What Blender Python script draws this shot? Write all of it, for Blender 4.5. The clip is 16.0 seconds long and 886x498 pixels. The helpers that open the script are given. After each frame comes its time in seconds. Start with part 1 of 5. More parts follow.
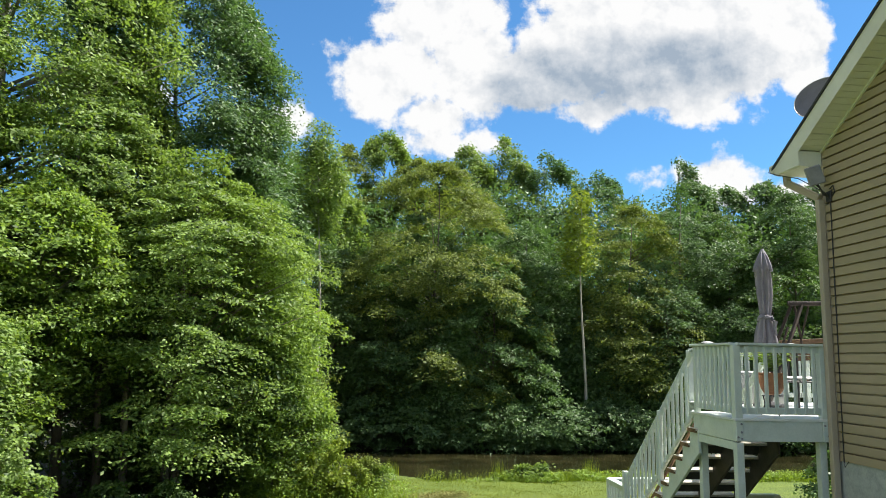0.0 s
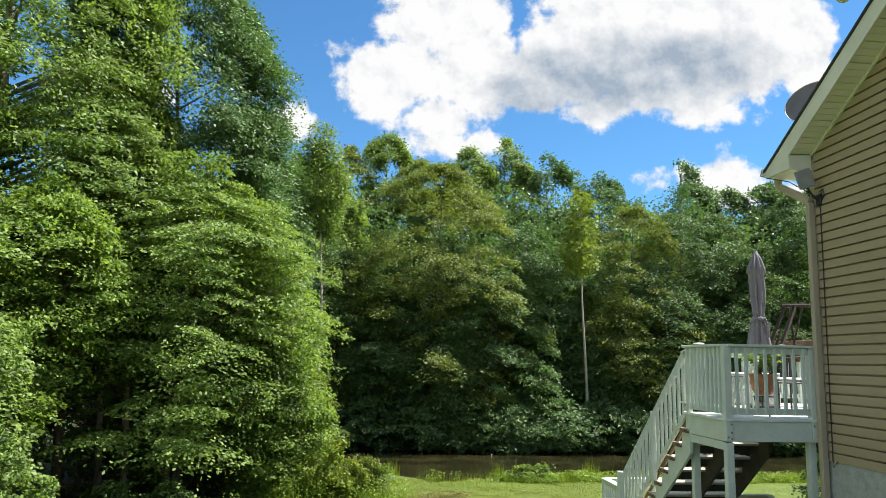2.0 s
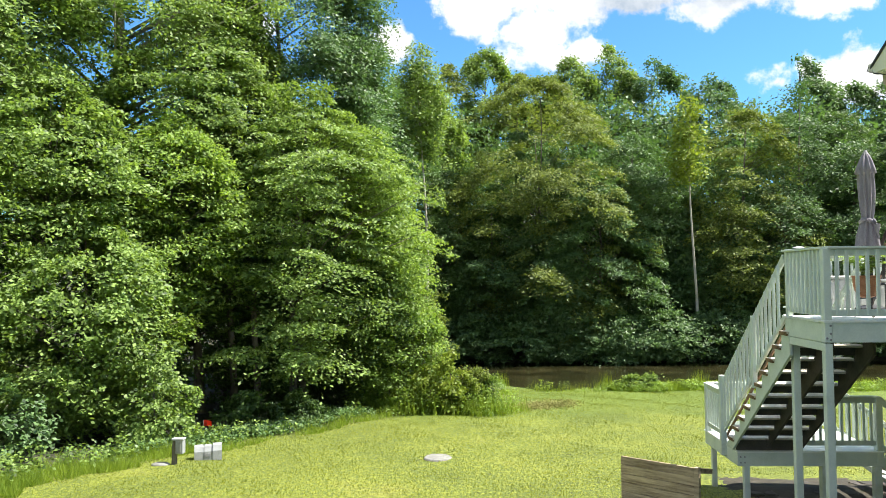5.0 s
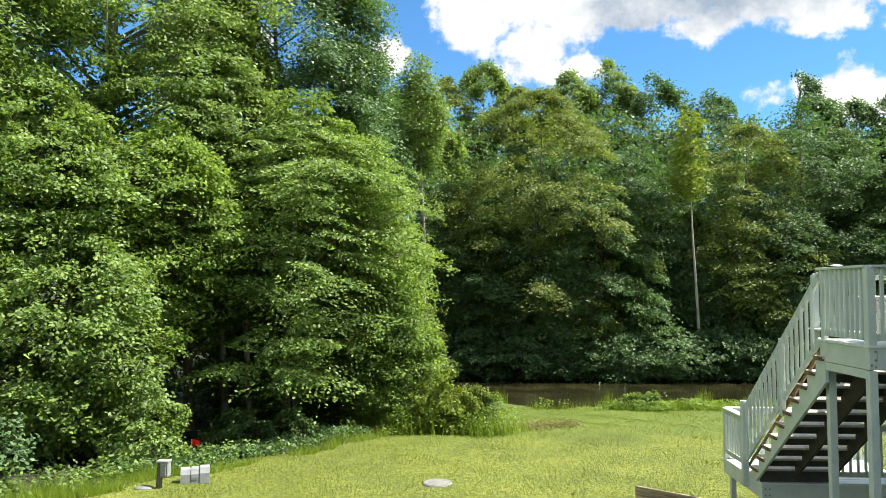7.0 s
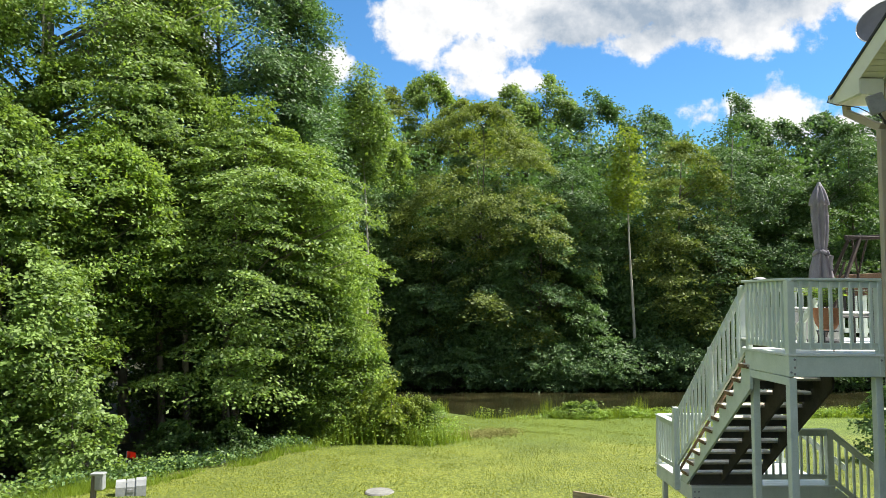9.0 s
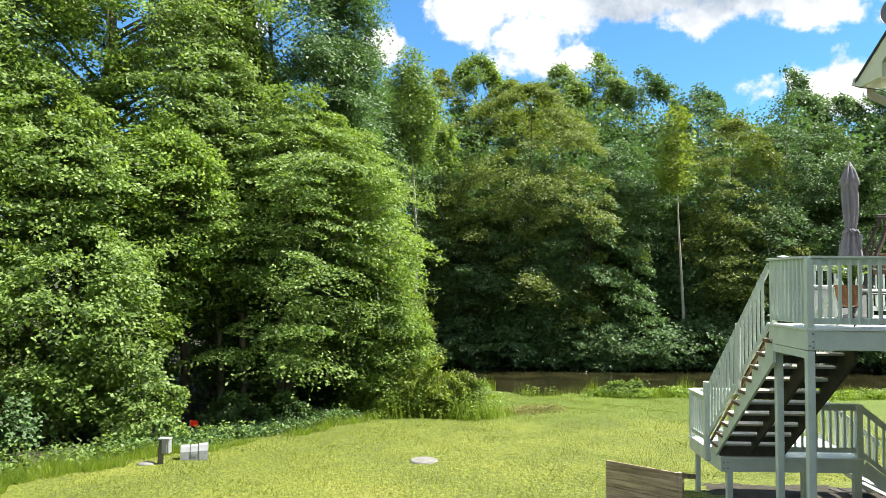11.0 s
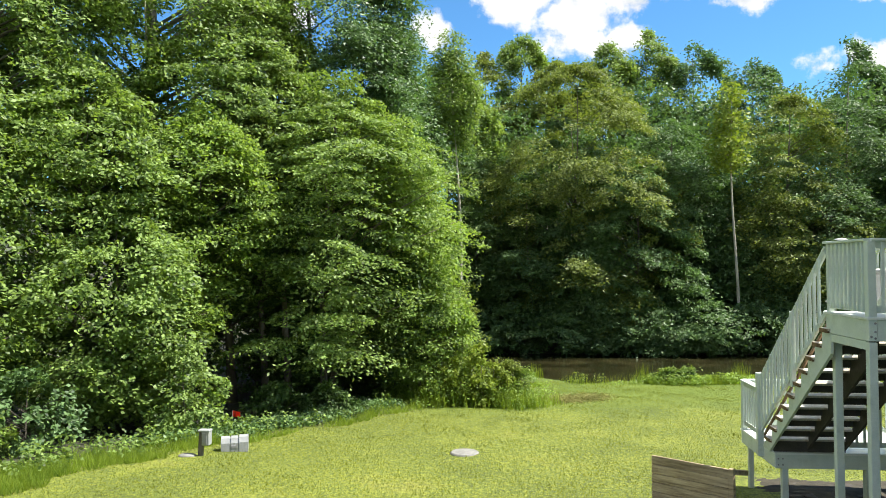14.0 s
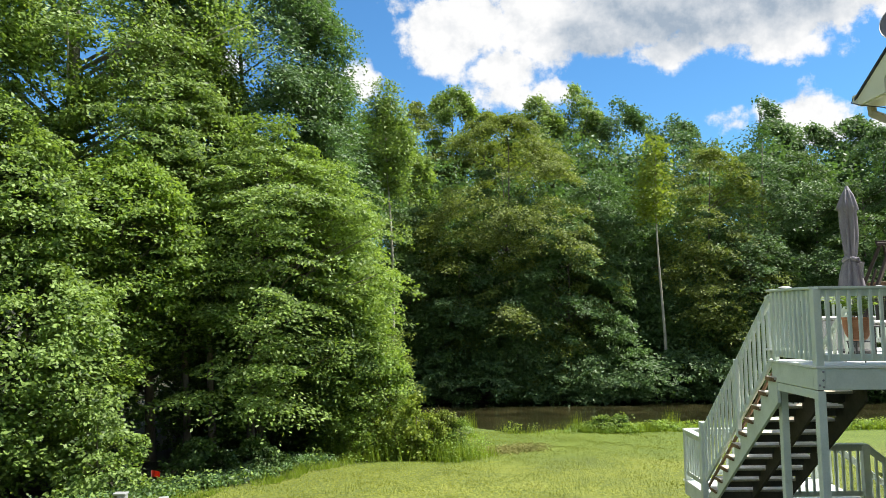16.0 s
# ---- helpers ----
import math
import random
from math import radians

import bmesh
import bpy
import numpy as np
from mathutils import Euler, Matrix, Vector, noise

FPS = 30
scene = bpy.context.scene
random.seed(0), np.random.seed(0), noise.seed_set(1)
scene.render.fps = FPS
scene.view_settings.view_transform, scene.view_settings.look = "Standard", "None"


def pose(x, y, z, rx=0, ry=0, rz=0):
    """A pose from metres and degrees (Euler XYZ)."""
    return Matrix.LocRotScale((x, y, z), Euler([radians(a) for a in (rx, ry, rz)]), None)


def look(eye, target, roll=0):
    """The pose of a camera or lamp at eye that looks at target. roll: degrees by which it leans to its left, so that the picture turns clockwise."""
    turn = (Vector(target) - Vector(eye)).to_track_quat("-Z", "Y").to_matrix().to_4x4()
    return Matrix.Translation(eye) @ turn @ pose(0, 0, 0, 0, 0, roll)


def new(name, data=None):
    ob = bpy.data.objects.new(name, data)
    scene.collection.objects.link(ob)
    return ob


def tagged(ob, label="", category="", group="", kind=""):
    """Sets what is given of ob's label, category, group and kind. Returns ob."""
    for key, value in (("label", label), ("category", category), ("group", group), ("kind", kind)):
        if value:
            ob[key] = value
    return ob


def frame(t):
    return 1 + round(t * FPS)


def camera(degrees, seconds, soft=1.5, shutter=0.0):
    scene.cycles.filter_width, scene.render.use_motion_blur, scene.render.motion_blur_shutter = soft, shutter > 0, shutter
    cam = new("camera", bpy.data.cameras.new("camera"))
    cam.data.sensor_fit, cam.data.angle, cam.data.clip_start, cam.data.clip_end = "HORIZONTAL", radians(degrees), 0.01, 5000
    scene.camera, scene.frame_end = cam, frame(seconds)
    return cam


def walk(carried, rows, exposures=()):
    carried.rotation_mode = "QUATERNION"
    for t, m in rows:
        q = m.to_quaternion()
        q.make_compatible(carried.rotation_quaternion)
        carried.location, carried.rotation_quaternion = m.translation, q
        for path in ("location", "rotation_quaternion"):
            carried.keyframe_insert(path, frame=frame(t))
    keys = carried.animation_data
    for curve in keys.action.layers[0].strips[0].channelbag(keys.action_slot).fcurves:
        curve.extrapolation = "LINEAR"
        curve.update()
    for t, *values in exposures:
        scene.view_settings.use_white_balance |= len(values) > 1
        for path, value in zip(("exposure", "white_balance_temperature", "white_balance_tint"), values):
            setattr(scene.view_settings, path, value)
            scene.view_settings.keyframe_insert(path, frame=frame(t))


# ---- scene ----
# Camera and its walk: y runs away from the viewer along the house wall, z = 0 is the lawn beside the deck.
cam = camera(62.21, 16.0, soft=0.6)
PATH = [
    (0, -4.663, -9.018, 4.211, -5.820, 8.566, 1.115),
    (0.5, -4.643, -9.063, 4.227, -5.572, 8.760, 1.021),
    (1, -4.623, -9.110, 4.209, -5.592, 8.913, 1.201),
    (1.5, -4.614, -9.149, 4.216, -5.484, 9.128, 1.306),
    (2, -4.560, -9.162, 4.211, -5.577, 8.632, 1.192),
    (2.5, -4.533, -9.248, 4.190, -5.411, 8.877, 1.127),
    (3, -4.565, -9.393, 4.193, -5.030, 8.366, 0.847),
    (3.5, -4.532, -9.460, 4.185, -5.427, 8.488, 1.164),
    (4, -4.431, -9.678, 4.176, -1.340, 6.575, 2.390),
    (4.2, -4.405, -9.734, 4.168, -0.702, 5.822, 1.141),
    (4.5, -4.382, -9.803, 4.160, 2.317, 2.697, -0.223),
    (4.7, -4.406, -9.760, 4.146, 2.544, 2.147, -0.536),
    (6.8, -4.623, -8.882, 4.187, 2.913, 3.216, -0.060),
    (7, -4.652, -8.835, 4.191, 2.201, 3.236, 0.053),
    (7.5, -4.787, -8.777, 4.238, -2.330, 3.193, 0.085),
    (8, -4.829, -8.846, 4.231, -3.213, 3.628, 0.471),
    (8.5, -4.781, -8.878, 4.231, -3.685, 3.742, 0.534),
    (9, -4.692, -9.054, 4.190, -2.314, 4.022, 0.314),
    (9.2, -4.710, -9.237, 4.161, -0.274, 4.098, -0.581),
    (11.5, -4.413, -9.775, 4.133, 2.607, 2.195, 0.641),
    (12, -4.385, -9.801, 4.135, 4.140, 1.865, 0.679),
    (12.5, -4.410, -9.809, 4.134, 4.726, 0.544, 0.056),
    (13, -4.446, -9.927, 4.150, 6.055, -0.237, -0.716),
    (13.5, -4.282, -9.489, 4.187, 5.655, 0.604, -0.835),
    (14, -4.212, -9.252, 4.194, 5.538, 1.410, -0.443),
    (14.5, -4.344, -9.141, 4.258, 3.739, 4.452, -0.072),
    (15, -4.461, -9.091, 4.230, 2.034, 4.774, -0.277),
    (15.5, -4.464, -8.949, 4.223, 1.170, 4.897, -0.510),
    (16, -4.445, -8.851, 4.209, -0.014, 5.077, -0.552),
]
EXPOSURES = [(0.0, 0.8), (3.7, 0.8), (4.4, 1.15), (4.7, 1.2), (7.0, 1.0), (7.6, 0.85), (9.2, 0.9), (11.5, 1.2), (12.5, 1.3), (13.5, 1.25), (14.1, 0.95), (14.6, 0.82), (16.0, 0.82)]
walk(cam, [(t, pose(x, y, z, 90 + pitch, 0, yaw) @ pose(0, 0, 0, 0, 0, roll)) for t, x, y, z, yaw, pitch, roll in PATH], EXPOSURES)

# ---- sky, sun ----
SUN_TO = Vector((0.53, 0.02, 0.85)).normalized()
SUN_POWER, SKY_POWER = 6.6, 0.059


class Graph:
    """Short helper for node trees."""

    def __init__(self, tree):
        self.tree = tree
        tree.nodes.clear()

    def node(self, kind, **values):
        n = self.tree.nodes.new(kind)
        for key, value in values.items():
            setattr(n, key, value)
        return n

    def link(self, a, b):
        self.tree.links.new(a, b)

    def feed(self, socket, value):
        if isinstance(value, bpy.types.NodeSocket):
            self.link(value, socket)
        else:
            socket.default_value = value

    def math(self, op, a, b=0.0, c=None, clamp=False):
        n = self.node("ShaderNodeMath", operation=op, use_clamp=clamp)
        self.feed(n.inputs[0], a)
        self.feed(n.inputs[1], b)
        if c is not None:
            self.feed(n.inputs[2], c)
        return n.outputs[0]

    def vec(self, op, a, b=(0, 0, 0)):
        n = self.node("ShaderNodeVectorMath", operation=op)
        self.feed(n.inputs[0], a)
        self.feed(n.inputs[1], b)
        return n.outputs["Value"] if op in ("DOT_PRODUCT", "LENGTH", "DISTANCE") else n.outputs["Vector"]

    def noise(self, vector, scale, detail=4.0, rough=0.55, distortion=0.0):
        n = self.node("ShaderNodeTexNoise")
        if vector is not None:
            self.link(vector, n.inputs["Vector"])
        n.inputs["Scale"].default_value = scale
        n.inputs["Detail"].default_value = detail
        n.inputs["Roughness"].default_value = rough
        n.inputs["Distortion"].default_value = distortion
        return n

    def ramp(self, fac, stops):
        n = self.node("ShaderNodeValToRGB")
        while len(n.color_ramp.elements) < len(stops):
            n.color_ramp.elements.new(0.5)
        for e, (at, colour) in zip(n.color_ramp.elements, stops):
            e.position, e.color = at, (*colour, 1)
        self.link(fac, n.inputs[0])
        return n.outputs[0]

    def mix(self, fac, a, b, blend="MIX"):
        n = self.node("ShaderNodeMix", data_type="RGBA", blend_type=blend)
        self.feed(n.inputs[0], fac)
        for socket, value in ((n.inputs[6], a), (n.inputs[7], b)):
            if isinstance(value, bpy.types.NodeSocket):
                self.link(value, socket)
            else:
                socket.default_value = (*value, 1)
        return n.outputs[2]


def make_world():
    world = bpy.data.worlds.new("sky")
    world.use_nodes = True
    scene.world = world
    g = Graph(world.node_tree)
    out = g.node("ShaderNodeOutputWorld")
    back = g.node("ShaderNodeBackground")
    g.link(back.outputs[0], out.inputs[0])
    sky = g.node("ShaderNodeTexSky", sky_type="NISHITA", sun_disc=False)
    sky.sun_elevation = math.asin(SUN_TO.z)
    sky.sun_rotation = math.atan2(SUN_TO.x, SUN_TO.y)
    sky.air_density, sky.dust_density, sky.ozone_density = 1.0, 0.3, 2.5
    blue = g.mix(1.0, sky.outputs[0], (0.80, 1.42, 1.78), "MULTIPLY")
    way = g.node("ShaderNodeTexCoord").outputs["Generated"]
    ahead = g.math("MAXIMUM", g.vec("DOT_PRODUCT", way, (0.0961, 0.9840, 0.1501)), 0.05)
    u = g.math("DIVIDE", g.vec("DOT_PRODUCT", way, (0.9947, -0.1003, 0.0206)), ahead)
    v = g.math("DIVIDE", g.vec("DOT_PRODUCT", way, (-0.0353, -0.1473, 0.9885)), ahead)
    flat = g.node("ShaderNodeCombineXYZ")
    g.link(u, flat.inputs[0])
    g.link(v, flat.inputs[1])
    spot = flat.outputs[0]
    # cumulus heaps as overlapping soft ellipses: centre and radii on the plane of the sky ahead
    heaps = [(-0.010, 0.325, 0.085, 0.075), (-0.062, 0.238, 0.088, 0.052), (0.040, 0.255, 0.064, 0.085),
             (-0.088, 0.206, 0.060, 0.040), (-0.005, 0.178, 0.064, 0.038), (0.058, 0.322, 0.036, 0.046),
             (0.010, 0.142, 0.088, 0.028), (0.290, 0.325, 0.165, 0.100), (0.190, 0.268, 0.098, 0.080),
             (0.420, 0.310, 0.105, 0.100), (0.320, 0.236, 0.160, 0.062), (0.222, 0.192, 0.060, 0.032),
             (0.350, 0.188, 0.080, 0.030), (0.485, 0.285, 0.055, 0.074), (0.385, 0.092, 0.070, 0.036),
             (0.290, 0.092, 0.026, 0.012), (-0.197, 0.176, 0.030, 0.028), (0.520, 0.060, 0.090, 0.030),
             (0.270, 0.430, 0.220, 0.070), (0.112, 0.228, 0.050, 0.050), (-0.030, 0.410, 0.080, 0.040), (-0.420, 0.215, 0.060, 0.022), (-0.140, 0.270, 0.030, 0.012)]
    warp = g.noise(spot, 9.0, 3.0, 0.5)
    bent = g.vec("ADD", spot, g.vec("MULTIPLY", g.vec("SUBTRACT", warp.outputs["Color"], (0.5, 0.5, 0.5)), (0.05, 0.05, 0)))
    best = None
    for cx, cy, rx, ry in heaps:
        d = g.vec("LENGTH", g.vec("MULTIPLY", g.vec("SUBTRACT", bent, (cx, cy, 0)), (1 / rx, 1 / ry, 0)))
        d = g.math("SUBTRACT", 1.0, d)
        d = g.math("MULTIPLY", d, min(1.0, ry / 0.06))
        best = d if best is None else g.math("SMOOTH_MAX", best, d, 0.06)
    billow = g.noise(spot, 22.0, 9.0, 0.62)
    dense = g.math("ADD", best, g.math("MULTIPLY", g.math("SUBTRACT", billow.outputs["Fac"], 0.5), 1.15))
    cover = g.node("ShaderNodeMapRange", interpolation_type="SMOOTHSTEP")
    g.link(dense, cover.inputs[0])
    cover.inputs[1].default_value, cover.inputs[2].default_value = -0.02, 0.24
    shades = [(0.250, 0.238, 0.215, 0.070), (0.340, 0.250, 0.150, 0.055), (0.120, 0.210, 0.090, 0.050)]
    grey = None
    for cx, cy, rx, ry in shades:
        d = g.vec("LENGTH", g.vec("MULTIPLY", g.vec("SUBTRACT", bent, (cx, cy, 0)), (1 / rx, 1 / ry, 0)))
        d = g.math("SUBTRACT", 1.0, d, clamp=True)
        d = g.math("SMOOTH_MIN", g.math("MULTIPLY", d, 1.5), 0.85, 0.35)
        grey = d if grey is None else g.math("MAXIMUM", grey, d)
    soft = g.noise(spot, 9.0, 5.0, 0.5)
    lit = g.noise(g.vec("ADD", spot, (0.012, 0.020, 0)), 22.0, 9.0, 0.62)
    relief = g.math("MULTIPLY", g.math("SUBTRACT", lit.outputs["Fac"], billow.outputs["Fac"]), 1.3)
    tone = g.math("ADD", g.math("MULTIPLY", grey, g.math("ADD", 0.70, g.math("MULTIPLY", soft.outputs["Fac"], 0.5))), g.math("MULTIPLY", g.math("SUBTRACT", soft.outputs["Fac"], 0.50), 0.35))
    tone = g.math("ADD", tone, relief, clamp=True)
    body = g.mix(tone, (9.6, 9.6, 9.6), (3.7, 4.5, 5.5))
    # the same broken cloud goes on over the rest of the sky
    rest = g.noise(g.vec("MULTIPLY", way, (1.0, 1.0, 1.7)), 2.6, 8.0, 0.6)
    broken = g.node("ShaderNodeMapRange", interpolation_type="SMOOTHSTEP")
    g.link(rest.outputs["Fac"], broken.inputs[0])
    broken.inputs[1].default_value, broken.inputs[2].default_value = 0.42, 0.58
    aside = g.node("ShaderNodeMapRange", interpolation_type="SMOOTHSTEP")
    g.link(g.vec("DOT_PRODUCT", way, (0.0961, 0.9840, 0.1501)), aside.inputs[0])
    aside.inputs[1].default_value, aside.inputs[2].default_value = 0.78, 0.62
    all_cover = g.math("MAXIMUM", cover.outputs[0], g.math("MULTIPLY", broken.outputs[0], aside.outputs[0]))
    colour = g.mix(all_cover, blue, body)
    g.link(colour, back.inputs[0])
    back.inputs[1].default_value = SKY_POWER


make_world()
sun = new("sun", bpy.data.lights.new("sun", "SUN"))
sun.data.energy, sun.data.angle, sun.data.color = SUN_POWER, radians(0.53), (1.0, 0.95, 0.86)
sun.matrix_world = look(SUN_TO * 60, (0, 0, 0))


# ---- materials ----
def surface(name, low, high, scale=6.0, rough=0.6, bump=0.1, fine=60.0, metal=0.0, stretch=(1, 1, 1), stain=None, vary=0.0):
    """A surface with two scales of variation; vary: how far single pieces differ."""
    m = bpy.data.materials.new(name)
    m.use_nodes = True
    g = Graph(m.node_tree)
    out = g.node("ShaderNodeOutputMaterial")
    b = g.node("ShaderNodeBsdfPrincipled")
    g.link(b.outputs[0], out.inputs[0])
    at = g.node("ShaderNodeTexCoord").outputs["Object"]
    at = g.vec("MULTIPLY", at, stretch)
    wide = g.noise(at, scale, 5.0, 0.6)
    small = g.noise(at, fine, 3.0, 0.6)
    both = g.math("ADD", g.math("MULTIPLY", wide.outputs["Fac"], 0.65), g.math("MULTIPLY", small.outputs["Fac"], 0.35))
    colour = g.ramp(both, [(0.34, low), (0.66, high)])
    if stain:
        dirt = g.noise(at, scale * 0.45, 6.0, 0.7)
        colour = g.mix(g.math("MULTIPLY", g.math("SUBTRACT", dirt.outputs["Fac"], 0.55, clamp=True), 4.0, clamp=True), colour, stain)
    if vary:
        info = g.node("ShaderNodeObjectInfo")
        k = g.math("ADD", 1.0 - vary / 2, g.math("MULTIPLY", info.outputs["Random"], vary))
        tint = g.node("ShaderNodeCombineXYZ")
        for i in range(3):
            g.link(k, tint.inputs[i])
        colour = g.mix(1.0, colour, tint.outputs[0], "MULTIPLY")
    g.link(colour, b.inputs["Base Color"])
    b.inputs["Roughness"].default_value, b.inputs["Metallic"].default_value = rough, metal
    if bump:
        n = g.node("ShaderNodeBump")
        n.inputs["Strength"].default_value, n.inputs["Distance"].default_value = bump, 0.01
        g.link(both, n.inputs["Height"])
        g.link(n.outputs[0], b.inputs["Normal"])
    return m


def leafage(name, low, high, through_colour, part=0.45, gloss=0.5, shine=0.30):
    """Leaves: each one its own tone, lit and shaded sprays put into the colour, half of the light passing through."""
    m = bpy.data.materials.new(name)
    m.use_nodes = True
    g = Graph(m.node_tree)
    out = g.node("ShaderNodeOutputMaterial")
    b = g.node("ShaderNodeBsdfPrincipled")
    t = g.node("ShaderNodeBsdfTranslucent")
    mix = g.node("ShaderNodeMixShader")
    geo = g.node("ShaderNodeNewGeometry")
    at = g.node("ShaderNodeTexCoord").outputs["Object"]
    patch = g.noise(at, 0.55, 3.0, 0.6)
    # noise paints light and dark sprays, for sunlit clumps and shaded gaps
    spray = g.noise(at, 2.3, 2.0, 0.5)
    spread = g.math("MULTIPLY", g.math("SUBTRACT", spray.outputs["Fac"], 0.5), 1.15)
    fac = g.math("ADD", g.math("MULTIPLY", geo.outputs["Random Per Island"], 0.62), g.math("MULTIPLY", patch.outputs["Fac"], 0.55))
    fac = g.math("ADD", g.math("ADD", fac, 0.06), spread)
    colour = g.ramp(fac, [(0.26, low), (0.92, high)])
    g.link(colour, b.inputs["Base Color"])
    b.inputs["Roughness"].default_value = gloss
    b.inputs["Specular IOR Level"].default_value = shine
    warm = g.mix(fac, tuple(c * 0.75 for c in through_colour), through_colour)
    g.link(warm, t.inputs[0])
    mix.inputs[0].default_value = part
    g.link(b.outputs[0], mix.inputs[1])
    g.link(t.outputs[0], mix.inputs[2])
    g.link(mix.outputs[0], out.inputs[0])
    return m


WHITE = surface("deck_paint", (0.47, 0.535, 0.48), (0.61, 0.665, 0.605), 3.0, 0.55, 0.12, 45, stain=(0.33, 0.38, 0.30))
FLOORPAINT = surface("floor_paint", (0.58, 0.62, 0.58), (0.72, 0.74, 0.70), 3.0, 0.6, 0.15, 40, stain=(0.42, 0.45, 0.40), vary=0.12)
TREADWOOD = surface("worn_tread", (0.42, 0.36, 0.26), (0.66, 0.62, 0.54), 5.0, 0.65, 0.2, 40, stain=(0.32, 0.16, 0.07), vary=0.2)
# near-black wood; on risers and stair foot the shade is in its colour
SHADEWOOD = surface("rough_shade_wood", (0.035, 0.032, 0.026), (0.085, 0.075, 0.060), 4.0, 0.8, 0.3, 40)
TABLEWOOD = surface("weathered_plank", (0.15, 0.105, 0.062), (0.52, 0.41, 0.27), 2.2, 0.75, 0.5, 9, stretch=(0.55, 4, 9), vary=0.25)
BROWNWOOD = surface("worn_brown_wood", (0.075, 0.042, 0.022), (0.25, 0.15, 0.085), 6.0, 0.7, 0.3, 40)
SWINGWOOD = surface("dark_stained_wood", (0.016, 0.011, 0.008), (0.048, 0.028, 0.019), 4.0, 0.7, 0.2, 30)
SIDING = surface("vinyl_siding", (0.295, 0.24, 0.148), (0.36, 0.295, 0.185), 1.4, 0.5, 0.06, 90, vary=0.06)
TRIM = surface("cream_trim", (0.60, 0.60, 0.50), (0.70, 0.70, 0.60), 2.0, 0.45, 0.04, 60)
SPOUT = surface("tan_spout", (0.34, 0.29, 0.21), (0.42, 0.36, 0.27), 2.0, 0.4, 0.05, 60)
STUCCO = surface("grey_stucco", (0.26, 0.29, 0.27), (0.42, 0.45, 0.42), 9.0, 0.85, 0.9, 40)
SHINGLE = surface("asphalt_shingle", (0.018, 0.018, 0.020), (0.05, 0.05, 0.052), 8.0, 0.9, 0.4, 120)
DISHGREY = surface("dish_grey", (0.10, 0.095, 0.095), (0.15, 0.145, 0.145), 5.0, 0.5, 0.05, 60)
METAL = surface("grey_metal", (0.18, 0.18, 0.19), (0.27, 0.27, 0.28), 5.0, 0.45, 0.05, 60)
BLACK = surface("black_plastic", (0.012, 0.012, 0.013), (0.03, 0.03, 0.03), 5.0, 0.5, 0.05, 60)
CANVAS = surface("grey_canvas", (0.13, 0.12, 0.14), (0.26, 0.245, 0.275), 5.0, 0.85, 0.3, 120, stretch=(1, 1, 0.3))
CLAY = surface("terracotta", (0.30, 0.115, 0.05), (0.46, 0.20, 0.10), 8.0, 0.8, 0.2, 50)
PLASTIC = surface("white_plastic", (0.32, 0.32, 0.31), (0.44, 0.44, 0.43), 4.0, 0.45, 0.04, 50, stain=(0.5, 0.5, 0.46))
GREYPLASTIC = surface("weathered_plastic", (0.20, 0.21, 0.21), (0.32, 0.33, 0.33), 4.0, 0.5, 0.06, 50, stain=(0.16, 0.17, 0.15))
CONCRETE = surface("pale_concrete", (0.12, 0.12, 0.105), (0.23, 0.225, 0.205), 8.0, 0.85, 0.3, 60)
PAVER = surface("flat_stone", (0.022, 0.020, 0.017), (0.075, 0.064, 0.054), 7.0, 0.85, 0.5, 50, stain=(0.05, 0.045, 0.02), vary=0.6)
SOIL = surface("bare_soil", (0.014, 0.012, 0.008), (0.055, 0.046, 0.028), 6.0, 0.95, 0.8, 45, stain=(0.045, 0.055, 0.012))
REDFLAG = surface("red_plastic", (0.55, 0.03, 0.015), (0.75, 0.05, 0.02), 6.0, 0.5, 0.02, 40)
BARK = surface("grey_bark", (0.055, 0.045, 0.035), (0.17, 0.15, 0.12), 5.0, 0.9, 0.7, 30, stretch=(1, 1, 0.25))
PALEBARK = surface("pale_bark", (0.20, 0.18, 0.15), (0.46, 0.43, 0.37), 4.0, 0.85, 0.5, 30, stretch=(1, 1, 0.25))
# leaf ramps start near black: the shade within clumps is in the colour
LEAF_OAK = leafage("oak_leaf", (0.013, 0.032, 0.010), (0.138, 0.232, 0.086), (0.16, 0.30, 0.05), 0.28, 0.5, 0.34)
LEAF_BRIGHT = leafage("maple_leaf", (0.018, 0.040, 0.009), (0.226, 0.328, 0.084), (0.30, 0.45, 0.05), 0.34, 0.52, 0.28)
# bright lime leaf; on the wood's right-hand trees it also holds sunlight
LEAF_LIME = leafage("lime_lit_leaf", (0.028, 0.060, 0.012), (0.255, 0.362, 0.088), (0.36, 0.53, 0.05), 0.42, 0.55, 0.28)
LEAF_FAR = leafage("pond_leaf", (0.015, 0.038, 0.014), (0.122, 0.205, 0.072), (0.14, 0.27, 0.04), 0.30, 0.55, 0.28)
# leaf darkened to stand for the shade inside the wood
LEAF_DARK = leafage("shade_toned_leaf", (0.016, 0.036, 0.010), (0.105, 0.170, 0.050), (0.14, 0.26, 0.035), 0.32, 0.55, 0.25)
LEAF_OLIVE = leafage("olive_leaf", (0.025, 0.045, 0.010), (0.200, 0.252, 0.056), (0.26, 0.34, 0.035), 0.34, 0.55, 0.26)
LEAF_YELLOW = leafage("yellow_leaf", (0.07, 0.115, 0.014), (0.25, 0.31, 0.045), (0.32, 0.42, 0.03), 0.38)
# lighter leaf for the far bank, its sunlit sprays put into the colour
LEAF_BLUE = leafage("lit_bank_leaf", (0.028, 0.064, 0.022), (0.145, 0.232, 0.085), (0.17, 0.32, 0.06), 0.34)
